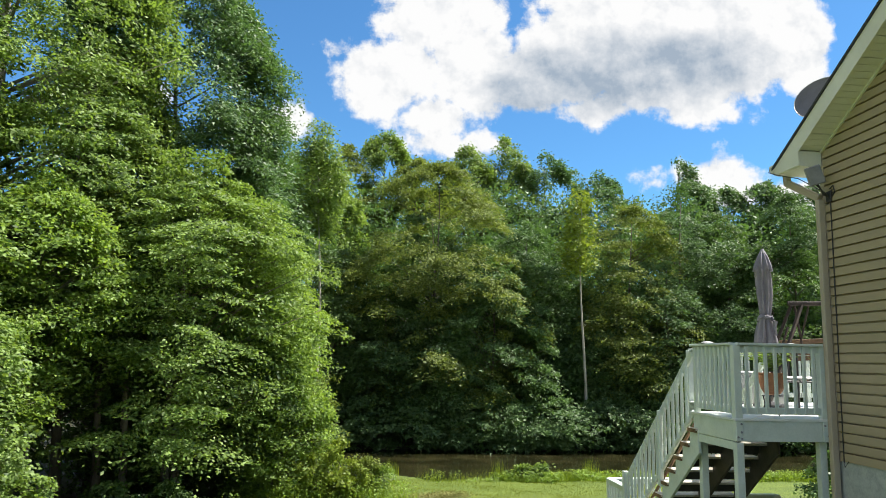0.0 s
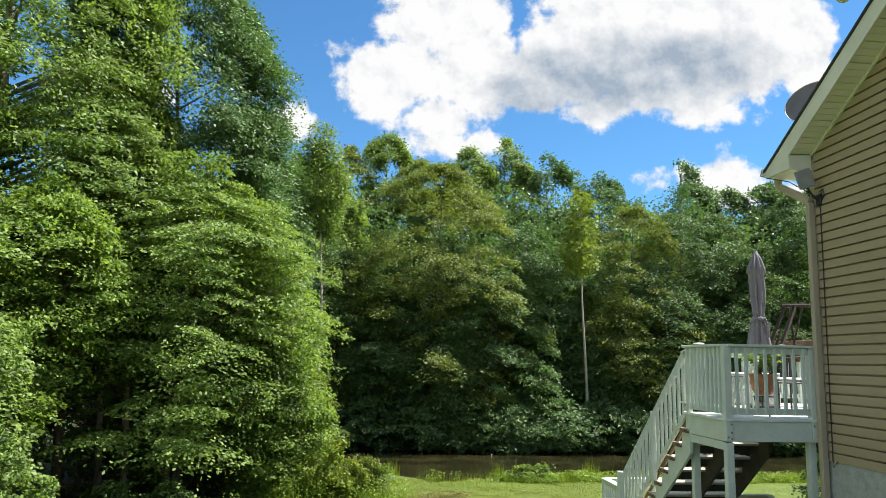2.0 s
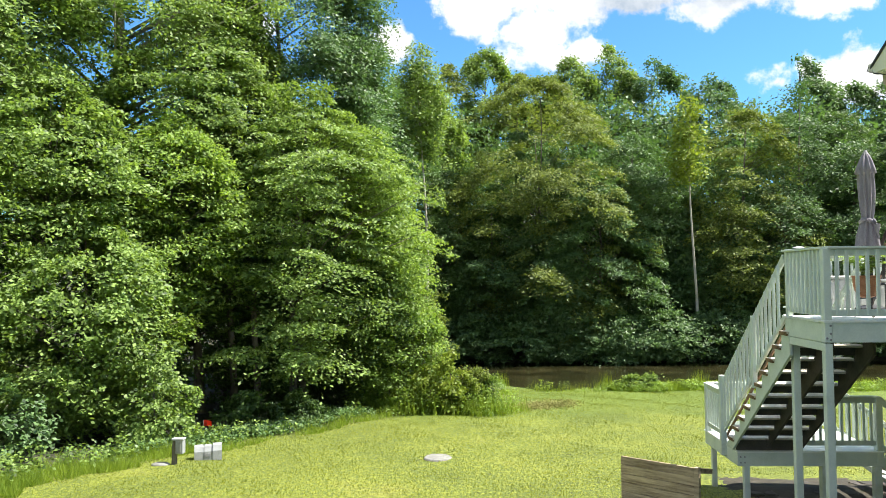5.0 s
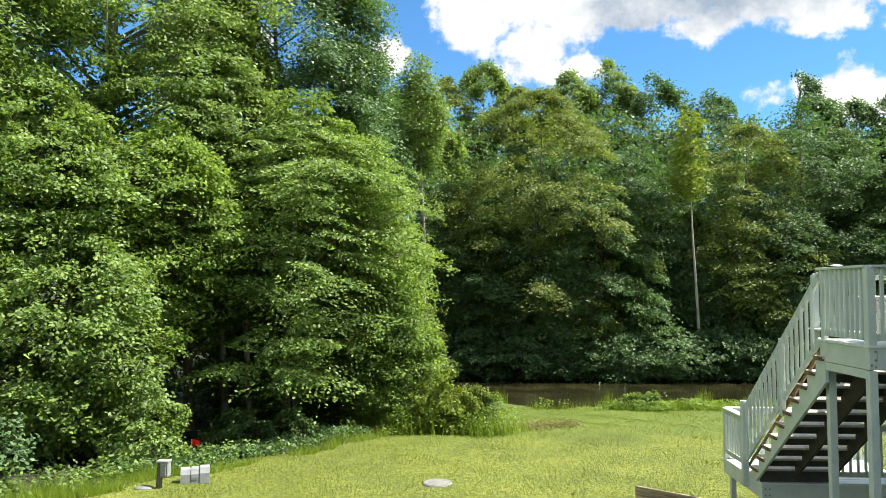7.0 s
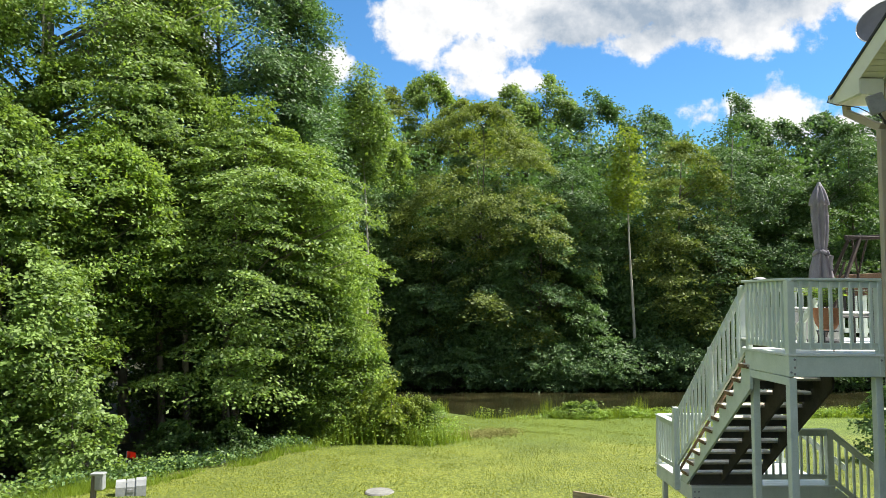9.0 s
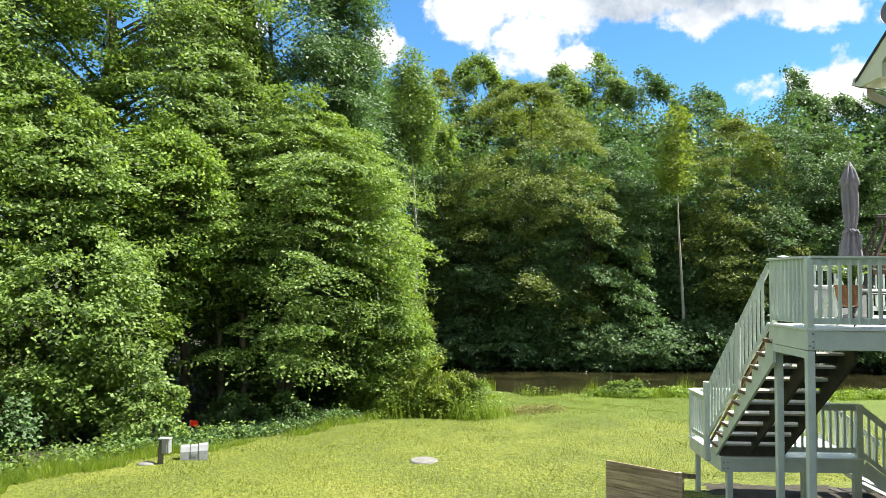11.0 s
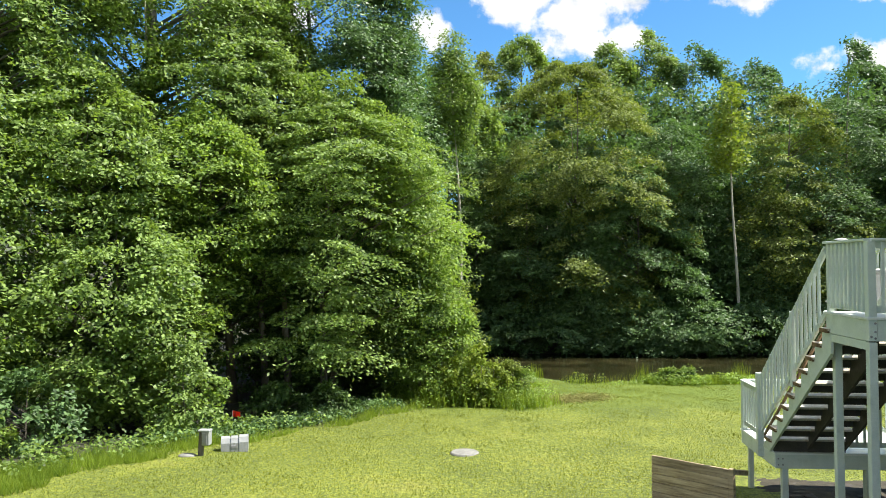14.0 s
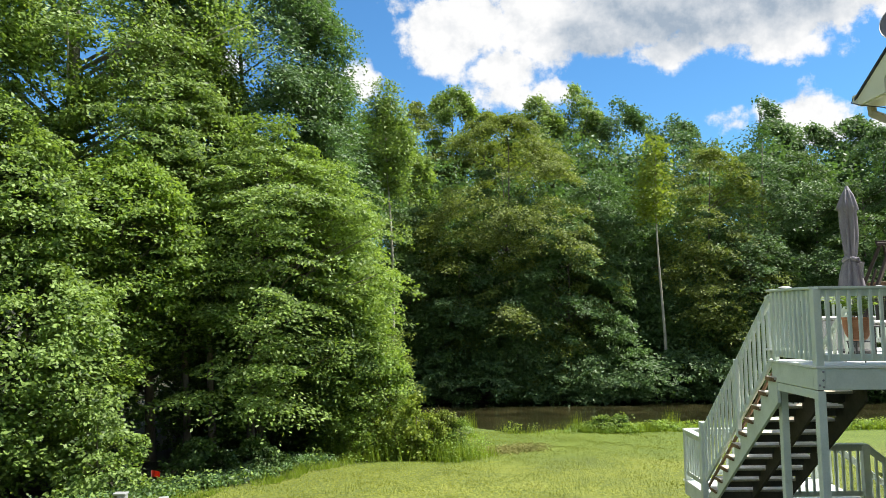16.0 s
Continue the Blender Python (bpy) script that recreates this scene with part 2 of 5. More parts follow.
BLADE = leafage("grass_blade", (0.054, 0.078, 0.007), (0.222, 0.248, 0.023), (0.23, 0.26, 0.02), 0.35, 0.8, 0.08)
DRYWEED = leafage("dry_weed", (0.11, 0.12, 0.035), (0.30, 0.28, 0.11), (0.30, 0.30, 0.08), 0.35, 0.7, 0.15)
WEED = leafage("weed_blade", (0.075, 0.14, 0.018), (0.22, 0.29, 0.045), (0.34, 0.46, 0.03), 0.45, 0.7, 0.15)


def lawn_material():
    m = bpy.data.materials.new("lawn")
    m.use_nodes = True
    g = Graph(m.node_tree)
    out = g.node("ShaderNodeOutputMaterial")
    b = g.node("ShaderNodeBsdfPrincipled")
    g.link(b.outputs[0], out.inputs[0])
    at = g.node("ShaderNodeTexCoord").outputs["Object"]
    patch = g.noise(at, 0.35, 5.0, 0.65)
    tuft = g.noise(g.vec("MULTIPLY", at, (1, 0.6, 1)), 13.0, 5.0, 0.75)
    grain = g.noise(g.vec("MULTIPLY", at, (1, 0.5, 1)), 42.0, 3.0, 0.7)
    fac = g.math("ADD", g.math("MULTIPLY", tuft.outputs["Fac"], 0.48), g.math("MULTIPLY", grain.outputs["Fac"], 0.34))
    fac = g.math("ADD", fac, g.math("MULTIPLY", patch.outputs["Fac"], 0.18))
    green = g.ramp(fac, [(0.40, (0.026, 0.040, 0.005)), (0.49, (0.100, 0.132, 0.009)), (0.58, (0.238, 0.262, 0.027))])
    dry = g.ramp(tuft.outputs["Fac"], [(0.35, (0.13, 0.12, 0.028)), (0.7, (0.31, 0.26, 0.085))])
    worn = g.math("MULTIPLY", g.math("SUBTRACT", patch.outputs["Fac"], 0.575, clamp=True), 2.6, clamp=True)
    colour = g.mix(worn, green, dry)
    # the lawn turns a deeper green towards the pond, with ragged stripes
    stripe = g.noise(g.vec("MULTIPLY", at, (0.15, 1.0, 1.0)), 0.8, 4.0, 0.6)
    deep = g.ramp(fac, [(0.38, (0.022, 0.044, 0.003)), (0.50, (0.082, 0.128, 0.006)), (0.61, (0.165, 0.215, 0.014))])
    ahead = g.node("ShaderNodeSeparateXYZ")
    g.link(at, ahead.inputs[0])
    far_green = g.math("MULTIPLY", g.math("SUBTRACT", g.math("ADD", ahead.outputs[1], g.math("MULTIPLY", stripe.outputs["Fac"], 14.0)), 20.0), 0.12, clamp=True)
    colour = g.mix(far_green, colour, deep)
    # leaf litter and soil beyond the pond and under the trees
    xyz = g.node("ShaderNodeSeparateXYZ")
    g.link(at, xyz.inputs[0])
    edge = g.math("ADD", xyz.outputs[1], g.math("MULTIPLY", patch.outputs["Fac"], 3.0))
    wood = g.math("MULTIPLY", g.math("SUBTRACT", edge, 38.0), 0.6, clamp=True)
    side = g.math("SUBTRACT", g.math("SUBTRACT", -7.2, xyz.outputs[0]), g.math("MULTIPLY", g.math("MAXIMUM", g.math("SUBTRACT", 17.5, xyz.outputs[1]), -3.5), 0.62))
    side = g.math("MULTIPLY", g.math("ADD", side, g.math("MULTIPLY", patch.outputs["Fac"], 2.0)), 0.5, clamp=True)
    side = g.math("MULTIPLY", side, g.math("MULTIPLY", g.math("SUBTRACT", xyz.outputs[1], -2.0), 0.3, clamp=True))
    soil = g.ramp(tuft.outputs["Fac"], [(0.3, (0.016, 0.018, 0.008)), (0.7, (0.045, 0.045, 0.020))])
    colour = g.mix(g.math("MAXIMUM", wood, side), colour, soil)
    g.link(colour, b.inputs["Base Color"])
    b.inputs["Roughness"].default_value = 0.8
    n = g.node("ShaderNodeBump")
    n.inputs["Strength"].default_value, n.inputs["Distance"].default_value = 1.0, 0.09
    g.link(fac, n.inputs["Height"])
    g.link(n.outputs[0], b.inputs["Normal"])
    return m


def water_material():
    m = bpy.data.materials.new("pond_water")
    m.use_nodes = True
    g = Graph(m.node_tree)
    out = g.node("ShaderNodeOutputMaterial")
    b = g.node("ShaderNodeBsdfPrincipled")
    g.link(b.outputs[0], out.inputs[0])
    at = g.node("ShaderNodeTexCoord").outputs["Object"]
    scum = g.noise(at, 0.5, 6.0, 0.7)
    b.inputs["Roughness"].default_value = 0.07
    g.link(g.ramp(scum.outputs["Fac"], [(0.4, (0.012, 0.012, 0.005)), (0.72, (0.045, 0.042, 0.018))]), b.inputs["Base Color"])
    ripple = g.noise(g.vec("MULTIPLY", at, (1, 2.5, 1)), 3.0, 4.0, 0.6)
    n = g.node("ShaderNodeBump")
    n.inputs["Strength"].default_value, n.inputs["Distance"].default_value = 0.25, 0.03
    g.link(ripple.outputs["Fac"], n.inputs["Height"])
    g.link(n.outputs[0], b.inputs["Normal"])
    return m


LAWN, WATER = lawn_material(), water_material()


# ---- building helpers ----
def link_mesh(name, bm, material, parent=None, label="", smooth=False):
    mesh = bpy.data.meshes.new(name)
    bmesh.ops.recalc_face_normals(bm, faces=bm.faces[:])
    bm.to_mesh(mesh)
    bm.free()
    mesh.materials.append(material)
    if smooth:
        mesh.polygons.foreach_set("use_smooth", [True] * len(mesh.polygons))
    ob = new(name, mesh)
    if parent:
        ob.parent = parent
    return tagged(ob, label)


def part(name, bm, material, parent, label="", smooth=False):
    return link_mesh(name, bm, material, parent, label, smooth)


def piece(name, mesh, m, parent, label=""):
    """One more piece on a mesh that alike pieces share."""
    ob = new(name, mesh)
    ob.parent = parent
    ob.matrix_basis = m
    return tagged(ob, label)


def share(name, bm, material):
    mesh = bpy.data.meshes.new(name)
    bmesh.ops.recalc_face_normals(bm, faces=bm.faces[:])
    bm.to_mesh(mesh)
    bm.free()
    mesh.materials.append(material)
    return mesh


def thing(name, at, label, category, group="", kind=""):
    ob = new(name)
    ob.location = at
    ob.empty_display_size = 0.1
    return tagged(ob, label, category, group, kind)


def block(bm, x0, x1, y0, y1, z0, z1, bevel=0.0):
    m = Matrix.LocRotScale(((x0 + x1) / 2, (y0 + y1) / 2, (z0 + z1) / 2), None, (abs(x1 - x0), abs(y1 - y0), abs(z1 - z0)))
    made = bmesh.ops.create_cube(bm, size=1.0, matrix=m)
    if bevel:
        edges = list({e for v in made["verts"] for e in v.link_edges})
        bmesh.ops.bevel(bm, geom=edges, offset=bevel, segments=1, affect="EDGES", profile=0.5)
    return bm


def bar(bm, a, b, wide, tall, bevel=0.0):
    """A squared bar from a to b; wide: across and level, tall: across and upright."""
    a, b = Vector(a), Vector(b)
    way = (b - a).normalized()
    level = Vector((0, 0, 1)).cross(way)
    level = level.normalized() if level.length > 1e-4 else Vector((1, 0, 0))
    up = way.cross(level)
    m = Matrix((level, way, up)).transposed().to_4x4()
    m.translation = (a + b) / 2
    m = m @ Matrix.Diagonal((wide, (b - a).length, tall, 1))
    made = bmesh.ops.create_cube(bm, size=1.0, matrix=m)
    if bevel:
        edges = list({e for v in made["verts"] for e in v.link_edges})
        bmesh.ops.bevel(bm, geom=edges, offset=bevel, segments=1, affect="EDGES", profile=0.5)
    return bm


def tube(bm, points, radii, sides=7):
    """A round, tapering, bending stem through points."""
    rings = []
    points = [Vector(p) for p in points]
    for i, (p, r) in enumerate(zip(points, radii)):
        way = (points[min(i + 1, len(points) - 1)] - points[max(i - 1, 0)]).normalized()
        side = way.orthogonal().normalized() if abs(way.z) < 0.9 else Vector((1, 0, 0))
        side = (side - way * side.dot(way)).normalized()
        other = way.cross(side)
        rings.append([bm.verts.new(p + (side * math.cos(k * math.tau / sides) + other * math.sin(k * math.tau / sides)) * r) for k in range(sides)])
    for lo, hi in zip(rings, rings[1:]):
        for k in range(sides):
            bm.faces.new((lo[k], lo[(k + 1) % sides], hi[(k + 1) % sides], hi[k]))
    bm.faces.new(rings[-1])
    bm.faces.new(rings[0][::-1])
    return bm


def lathe(bm, profile, sides=20, centre=(0, 0, 0)):
    rings = [[bm.verts.new((centre[0] + r * math.cos(k * math.tau / sides), centre[1] + r * math.sin(k * math.tau / sides), centre[2] + z))
              for k in range(sides)] for r, z in profile]
    for lo, hi in zip(rings, rings[1:]):
        for k in range(sides):
            bm.faces.new((lo[k], lo[(k + 1) % sides], hi[(k + 1) % sides], hi[k]))
    bm.faces.new(rings[-1])
    bm.faces.new(rings[0][::-1])
    return bm


# ---- ground, pond ----
WATER_Z = -1.75
NEAR = ((-60, -10, 2, 5, 19, 28, 31, 60), (2.9, 2.6, 0.0, 0.0, -0.905, -1.60, -1.68, -1.7))


def shore(x):
    """How far the pond's near bank lies ahead at x."""
    return 28.2 + np.maximum(0.0, -1.0 - x) * 1.0 + 0.35 * np.sin(x * 0.9)


def ground_height(x, y):
    x, y = np.asarray(x, float), np.asarray(y, float)
    z = np.interp(y, *NEAR)
    hill = np.interp(y, (40.5, 43.0, 60, 95, 200, 900), (0, 0.5, 5.0, 13.0, 24.0, 30.0))
    z = z + hill
    inside = np.clip((y - shore(x)) / 1.5, 0, 1) * np.clip((41.5 - y) / 1.2, 0, 1) * (x > -9)
    z = z - 0.7 * inside
    bumps = 0.05 * np.sin(x * 0.55 + 1.3) * np.sin(y * 0.43) + 0.025 * np.sin(x * 1.7 + y * 1.1)
    return z + bumps * np.clip((y - 4) / 4, 0, 1)


def make_ground():
    xs = np.concatenate([np.linspace(-900, -60, 10)[:-1], np.linspace(-60, -18, 22)[:-1], np.linspace(-18, 14, 97)[:-1], np.linspace(14, 60, 24)[:-1], np.linspace(60, 900, 10)])
    ys = np.concatenate([np.linspace(-300, -14, 10)[:-1], np.linspace(-14, 46, 141)[:-1], np.linspace(46, 110, 30)[:-1], np.linspace(110, 1500, 16)])
    gx, gy = np.meshgrid(xs, ys)
    gz = ground_height(gx, gy)
    verts = np.stack([gx, gy, gz], -1).reshape(-1, 3)
    nx, ny = len(xs), len(ys)
    i = np.arange((ny - 1) * nx).reshape(ny - 1, nx)[:, :-1].reshape(-1)
    faces = np.stack([i, i + 1, i + nx + 1, i + nx], -1)
    mesh = bpy.data.meshes.new("ground")
    mesh.from_pydata(verts.tolist(), [], faces.tolist())
    mesh.polygons.foreach_set("use_smooth", [True] * len(mesh.polygons))
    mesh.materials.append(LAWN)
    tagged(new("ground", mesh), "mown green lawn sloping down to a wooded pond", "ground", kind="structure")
    bm = bmesh.new()
    bmesh.ops.create_grid(bm, x_segments=2, y_segments=2, size=1.0, matrix=Matrix.LocRotScale((22, 35.5, WATER_Z), None, (33, 8.5, 1)))
    tagged(link_mesh("water", bm, WATER), "dark still pond water with green scum", "pond", kind="structure")


make_ground()


# ---- house ----
WALL_X, WALL_Y, RAKE = 1.34, 0.0, 0.34
EAVE_Z, PITCH = 7.0, 0.572


def roof_top(y):
    return EAVE_Z + PITCH * (0.54 - y)


def make_house():
    house = thing("house", (WALL_X, WALL_Y, 0), "tan vinyl-sided house gable with cream trim and dark shingles", "house")
    inv = Matrix.Translation(-house.location)

    def add(name, bm, mat, label="", smooth=False):
        bm.transform(inv)
        return part(name, bm, mat, house, label, smooth)
    far, near, ridge = WALL_Y, -14.0, -7.0
    bm = bmesh.new()
    # gable wall and the rest of the shell behind the siding
    out = [(far, 0.0), (far, 7.02), (ridge, 7.02 + PITCH * (far - ridge)), (near, 7.02), (near, 0.0)]
    a = [bm.verts.new((WALL_X + 0.031, y, z)) for y, z in out]
    b = [bm.verts.new((WALL_X + 9.0, y, z)) for y, z in out]
    bm.faces.new(a)
    bm.faces.new(b[::-1])
    for k in range(5):
        bm.faces.new((a[k], a[(k + 1) % 5], b[(k + 1) % 5], b[k]))
    add("wall", bm, SIDING, "tan siding wall")
    bm = bmesh.new()
    block(bm, WALL_X - 0.005, WALL_X + 0.12, near, far - 0.01, 0.0, 3.05)
    add("foundation", bm, STUCCO, "rough grey stucco foundation")
    bm = bmesh.new()
    block(bm, WALL_X - 0.022, WALL_X + 0.06, far - 0.075, far + 0.02, 3.03, 7.0, 0.004)
    add("corner_trim", bm, SPOUT, "tan corner trim")
    # roof slab with a shingle edge
    for name, mat, x0, lift, thick in (("roof_deck", TRIM, WALL_X - RAKE + 0.004, 0.0, 0.03), ("roof", SHINGLE, WALL_X - RAKE - 0.03, 0.045, 0.04)):
        bm = bmesh.new()
        for ya, yb in ((0.57, ridge), (ridge, 2 * ridge - 0.57)):
            za, zb = roof_top(max(ya, 2 * ridge - ya)) - 0.045 + lift, roof_top(max(yb, 2 * ridge - yb)) - 0.045 + lift
            q = [bm.verts.new(p) for p in ((x0, ya, za), (x0, yb, zb), (WALL_X + 9.3, yb, zb), (WALL_X + 9.3, ya, za))]
            w = [bm.verts.new(v.co - Vector((0, 0, thick))) for v in q]
            bm.faces.new(q)
            bm.faces.new(w[::-1])
            for k in range(4):
                bm.faces.new((q[k], q[(k + 1) % 4], w[(k + 1) % 4], w[k]))
        add(name, bm, mat, "dark asphalt shingle roof" if name == "roof" else "")
    # rake board down the overhang, both slopes, ending in a level foot beside the gutter
    bm = bmesh.new()
    x0, x1, h = WALL_X - RAKE - 0.012, WALL_X - RAKE + 0.012, 0.255
    foot = 6.865
    face = [(0.53, roof_top(0.53) - 0.04), (ridge, roof_top(ridge) - 0.04), (ridge, roof_top(ridge) - 0.04 - h), (-0.06, roof_top(-0.06) - 0.04 - h), (-0.06, foot), (0.53, foot)]
    for outline in (face, [(2 * ridge - y, z) for y, z in face]):
        vs = [[bm.verts.new((x, y, z)) for y, z in outline] for x in (x0, x1)]
        bm.faces.new(vs[0])
        bm.faces.new(vs[1][::-1])
        for k in range(len(outline)):
            j = (k + 1) % len(outline)
            bm.faces.new((vs[0][k], vs[0][j], vs[1][j], vs[1][k]))
    add("rake_board", bm, TRIM, "cream painted rake board")
    # sloping soffit of narrow grooved strips between the rake board and the wall
    bm = bmesh.new()
    block(bm, -RAKE / 2 + 0.014, RAKE / 2, -0.048, 0.048, -0.006, 0.006, 0.004)
    panel = share("soffit_panel", bm, TRIM)
    y, run = -0.065, math.cos(math.atan(PITCH))
    n = 0
    while y > -6.8:
        z = roof_top(y) - 0.275
        m = Matrix.Translation((-RAKE / 2, y - 0.05 * run - WALL_Y, z + PITCH * 0.05 * run)) @ Matrix.Rotation(-math.atan(PITCH), 4, "X")
        piece("soffit_panel", panel, m, house)
        n += 1
        y -= (0.105 if n % 3 == 0 else 0.099) * run
    bm = bmesh.new()
    bar(bm, (WALL_X - 0.03, -0.06, roof_top(-0.06) - 0.295), (WALL_X - 0.03, ridge, roof_top(ridge) - 0.295), 0.03, 0.025)
    add("soffit_channel", bm, TRIM)
    # boxed return at the foot of the rake, and the eave's own soffit
    bm = bmesh.new()
    block(bm, WALL_X - RAKE + 0.014, WALL_X - 0.025, -0.058, 0.015, foot - 0.015, 7.062, 0.004)
    add("eave_return", bm, TRIM, "cream boxed eave return")
    bm = bmesh.new()
    block(bm, WALL_X - RAKE + 0.014, WALL_X + 9.0, 0.022, 0.52, foot - 0.012, foot + 0.012)
    add("eave_soffit", bm, TRIM)
    bm = bmesh.new()
    bm2 = [(0.535, 6.905), (0.535, 7.02), (0.64, 7.02), (0.645, 6.97), (0.61, 6.905)]
    a = [bm.verts.new((WALL_X - RAKE - 0.02, y, z)) for y, z in bm2]
    b = [bm.verts.new((WALL_X + 9.2, y, z)) for y, z in bm2]
    bm.faces.new(a)
    bm.faces.new(b[::-1])
    for k in range(5):
        bm.faces.new((a[k], a[(k + 1) % 5], b[(k + 1) % 5], b[k]))
    add("gutter", bm, TRIM, "cream metal gutter")
    # spout: down from the gutter, back to the wall, then down the corner
    bm = bmesh.new()
    bar(bm, (1.19, 0.57, 6.91), (1.19, 0.55, 6.74), 0.075, 0.095, 0.008)
    bar(bm, (1.19, 0.56, 6.77), (1.265, -0.05, 6.42), 0.075, 0.095, 0.008)
    block(bm, 1.215, 1.305, -0.09, -0.01, 0.25, 6.40, 0.010)
    add("downspout", bm, SPOUT, "tan metal downspout with elbow")
    # lapped siding courses, each a slightly tilted plank
    bm = bmesh.new()
    vs = [bm.verts.new(p) for p in ((0.030, 0, 0), (-0.022, 0, 0), (-0.017, 0, 0.099), (0.024, 0, 0.103), (0.024, 0, 0.136), (0.030, 0, 0.136))]
    ws = [bm.verts.new((v.co.x, 1.0, v.co.z)) for v in vs]
    for k in range(5):
        bm.faces.new((vs[k], vs[k + 1], ws[k + 1], ws[k]))
    bm.faces.new(vs)
    bm.faces.new(ws[::-1])
    plank = share("siding_plank", bm, SIDING)
    z = 3.052
    while z < 10.2:
        top = far - 0.08 if z < 6.8 else min(far - 0.08, far - (z + 0.02 - 7.034) / PITCH)
        low = max(near, 2 * ridge - top)
        if top - low > 0.3:
            piece("siding_plank", plank, Matrix.LocRotScale((0, low - WALL_Y, z), None, (1, top - low, 1)), house)
        z += 0.1222
    return house


make_house()


# ---- deck, stairs, lower deck ----
FLOOR, RAIL, RISE, GO, STAIR_Y, LOW = 3.55, 0.95, 0.224, 0.260, 1.339, 1.086
DECK_L, STAIR_W = 1.22, 1.20


def baluster_mesh(height, name="baluster", mat=None):
    bm = bmesh.new()
    block(bm, -0.019, 0.019, -0.019, 0.019, 0, height, 0.003)
    return share(name, bm, mat or WHITE)


def railing(owner, a, b, height=RAIL, cap=0.14, gap=0.125, bottom=0.09, name="railing", face=0.0):
    """A cap rail, an under rail, a bottom rail and their balusters from a to b (floor points of owner's frame, may slope)."""
    a, b = Vector(a), Vector(b)
    up = Vector((0, 0, 1))
    bm = bmesh.new()
    bar(bm, a + up * (height - 0.017), b + up * (height - 0.017), cap, 0.034, 0.006)
    rail = part(name, bm, WHITE, owner)
    for z, n in ((height - 0.077, "upper_rail"), (bottom + 0.043, "bottom_rail")):
        bm = bmesh.new()
        bar(bm, a + up * z, b + up * z, 0.038, 0.085, 0.004)
        part(n, bm, WHITE, rail)
    run = Vector((b.x - a.x, b.y - a.y, 0)).length
    n = max(2, round(run / gap))
    side = Vector((a.y - b.y, b.x - a.x, 0)).normalized() * face
    tall = baluster_mesh(height - 0.05 - bottom)
    for k in range(1, n):
        p = a.lerp(b, k / n) + up * (bottom + 0.01) + side
        piece("baluster", tall, Matrix.Translation(p) @ Matrix.Rotation(math.atan2(b.y - a.y, b.x - a.x), 4, "Z"), rail)
    return rail


def post(owner, x, y, z0, z1, size=0.14, name="post", label=""):
    bm = bmesh.new()
    h = size / 2
    block(bm, x - h, x + h, y - h, y + h, z0, z1, 0.006)
    return part(name, bm, WHITE, owner, label)


def bolts(owner, spots, axis):
    bm = bmesh.new()
    bmesh.ops.create_cone(bm, cap_ends=True, segments=8, radius1=0.016, radius2=0.011, depth=0.016)
    mesh = share("bolt", bm, METAL)
    for s in spots:
        piece("bolt", mesh, Matrix.Translation(s) @ Matrix.Rotation(radians(90), 4, axis), owner)


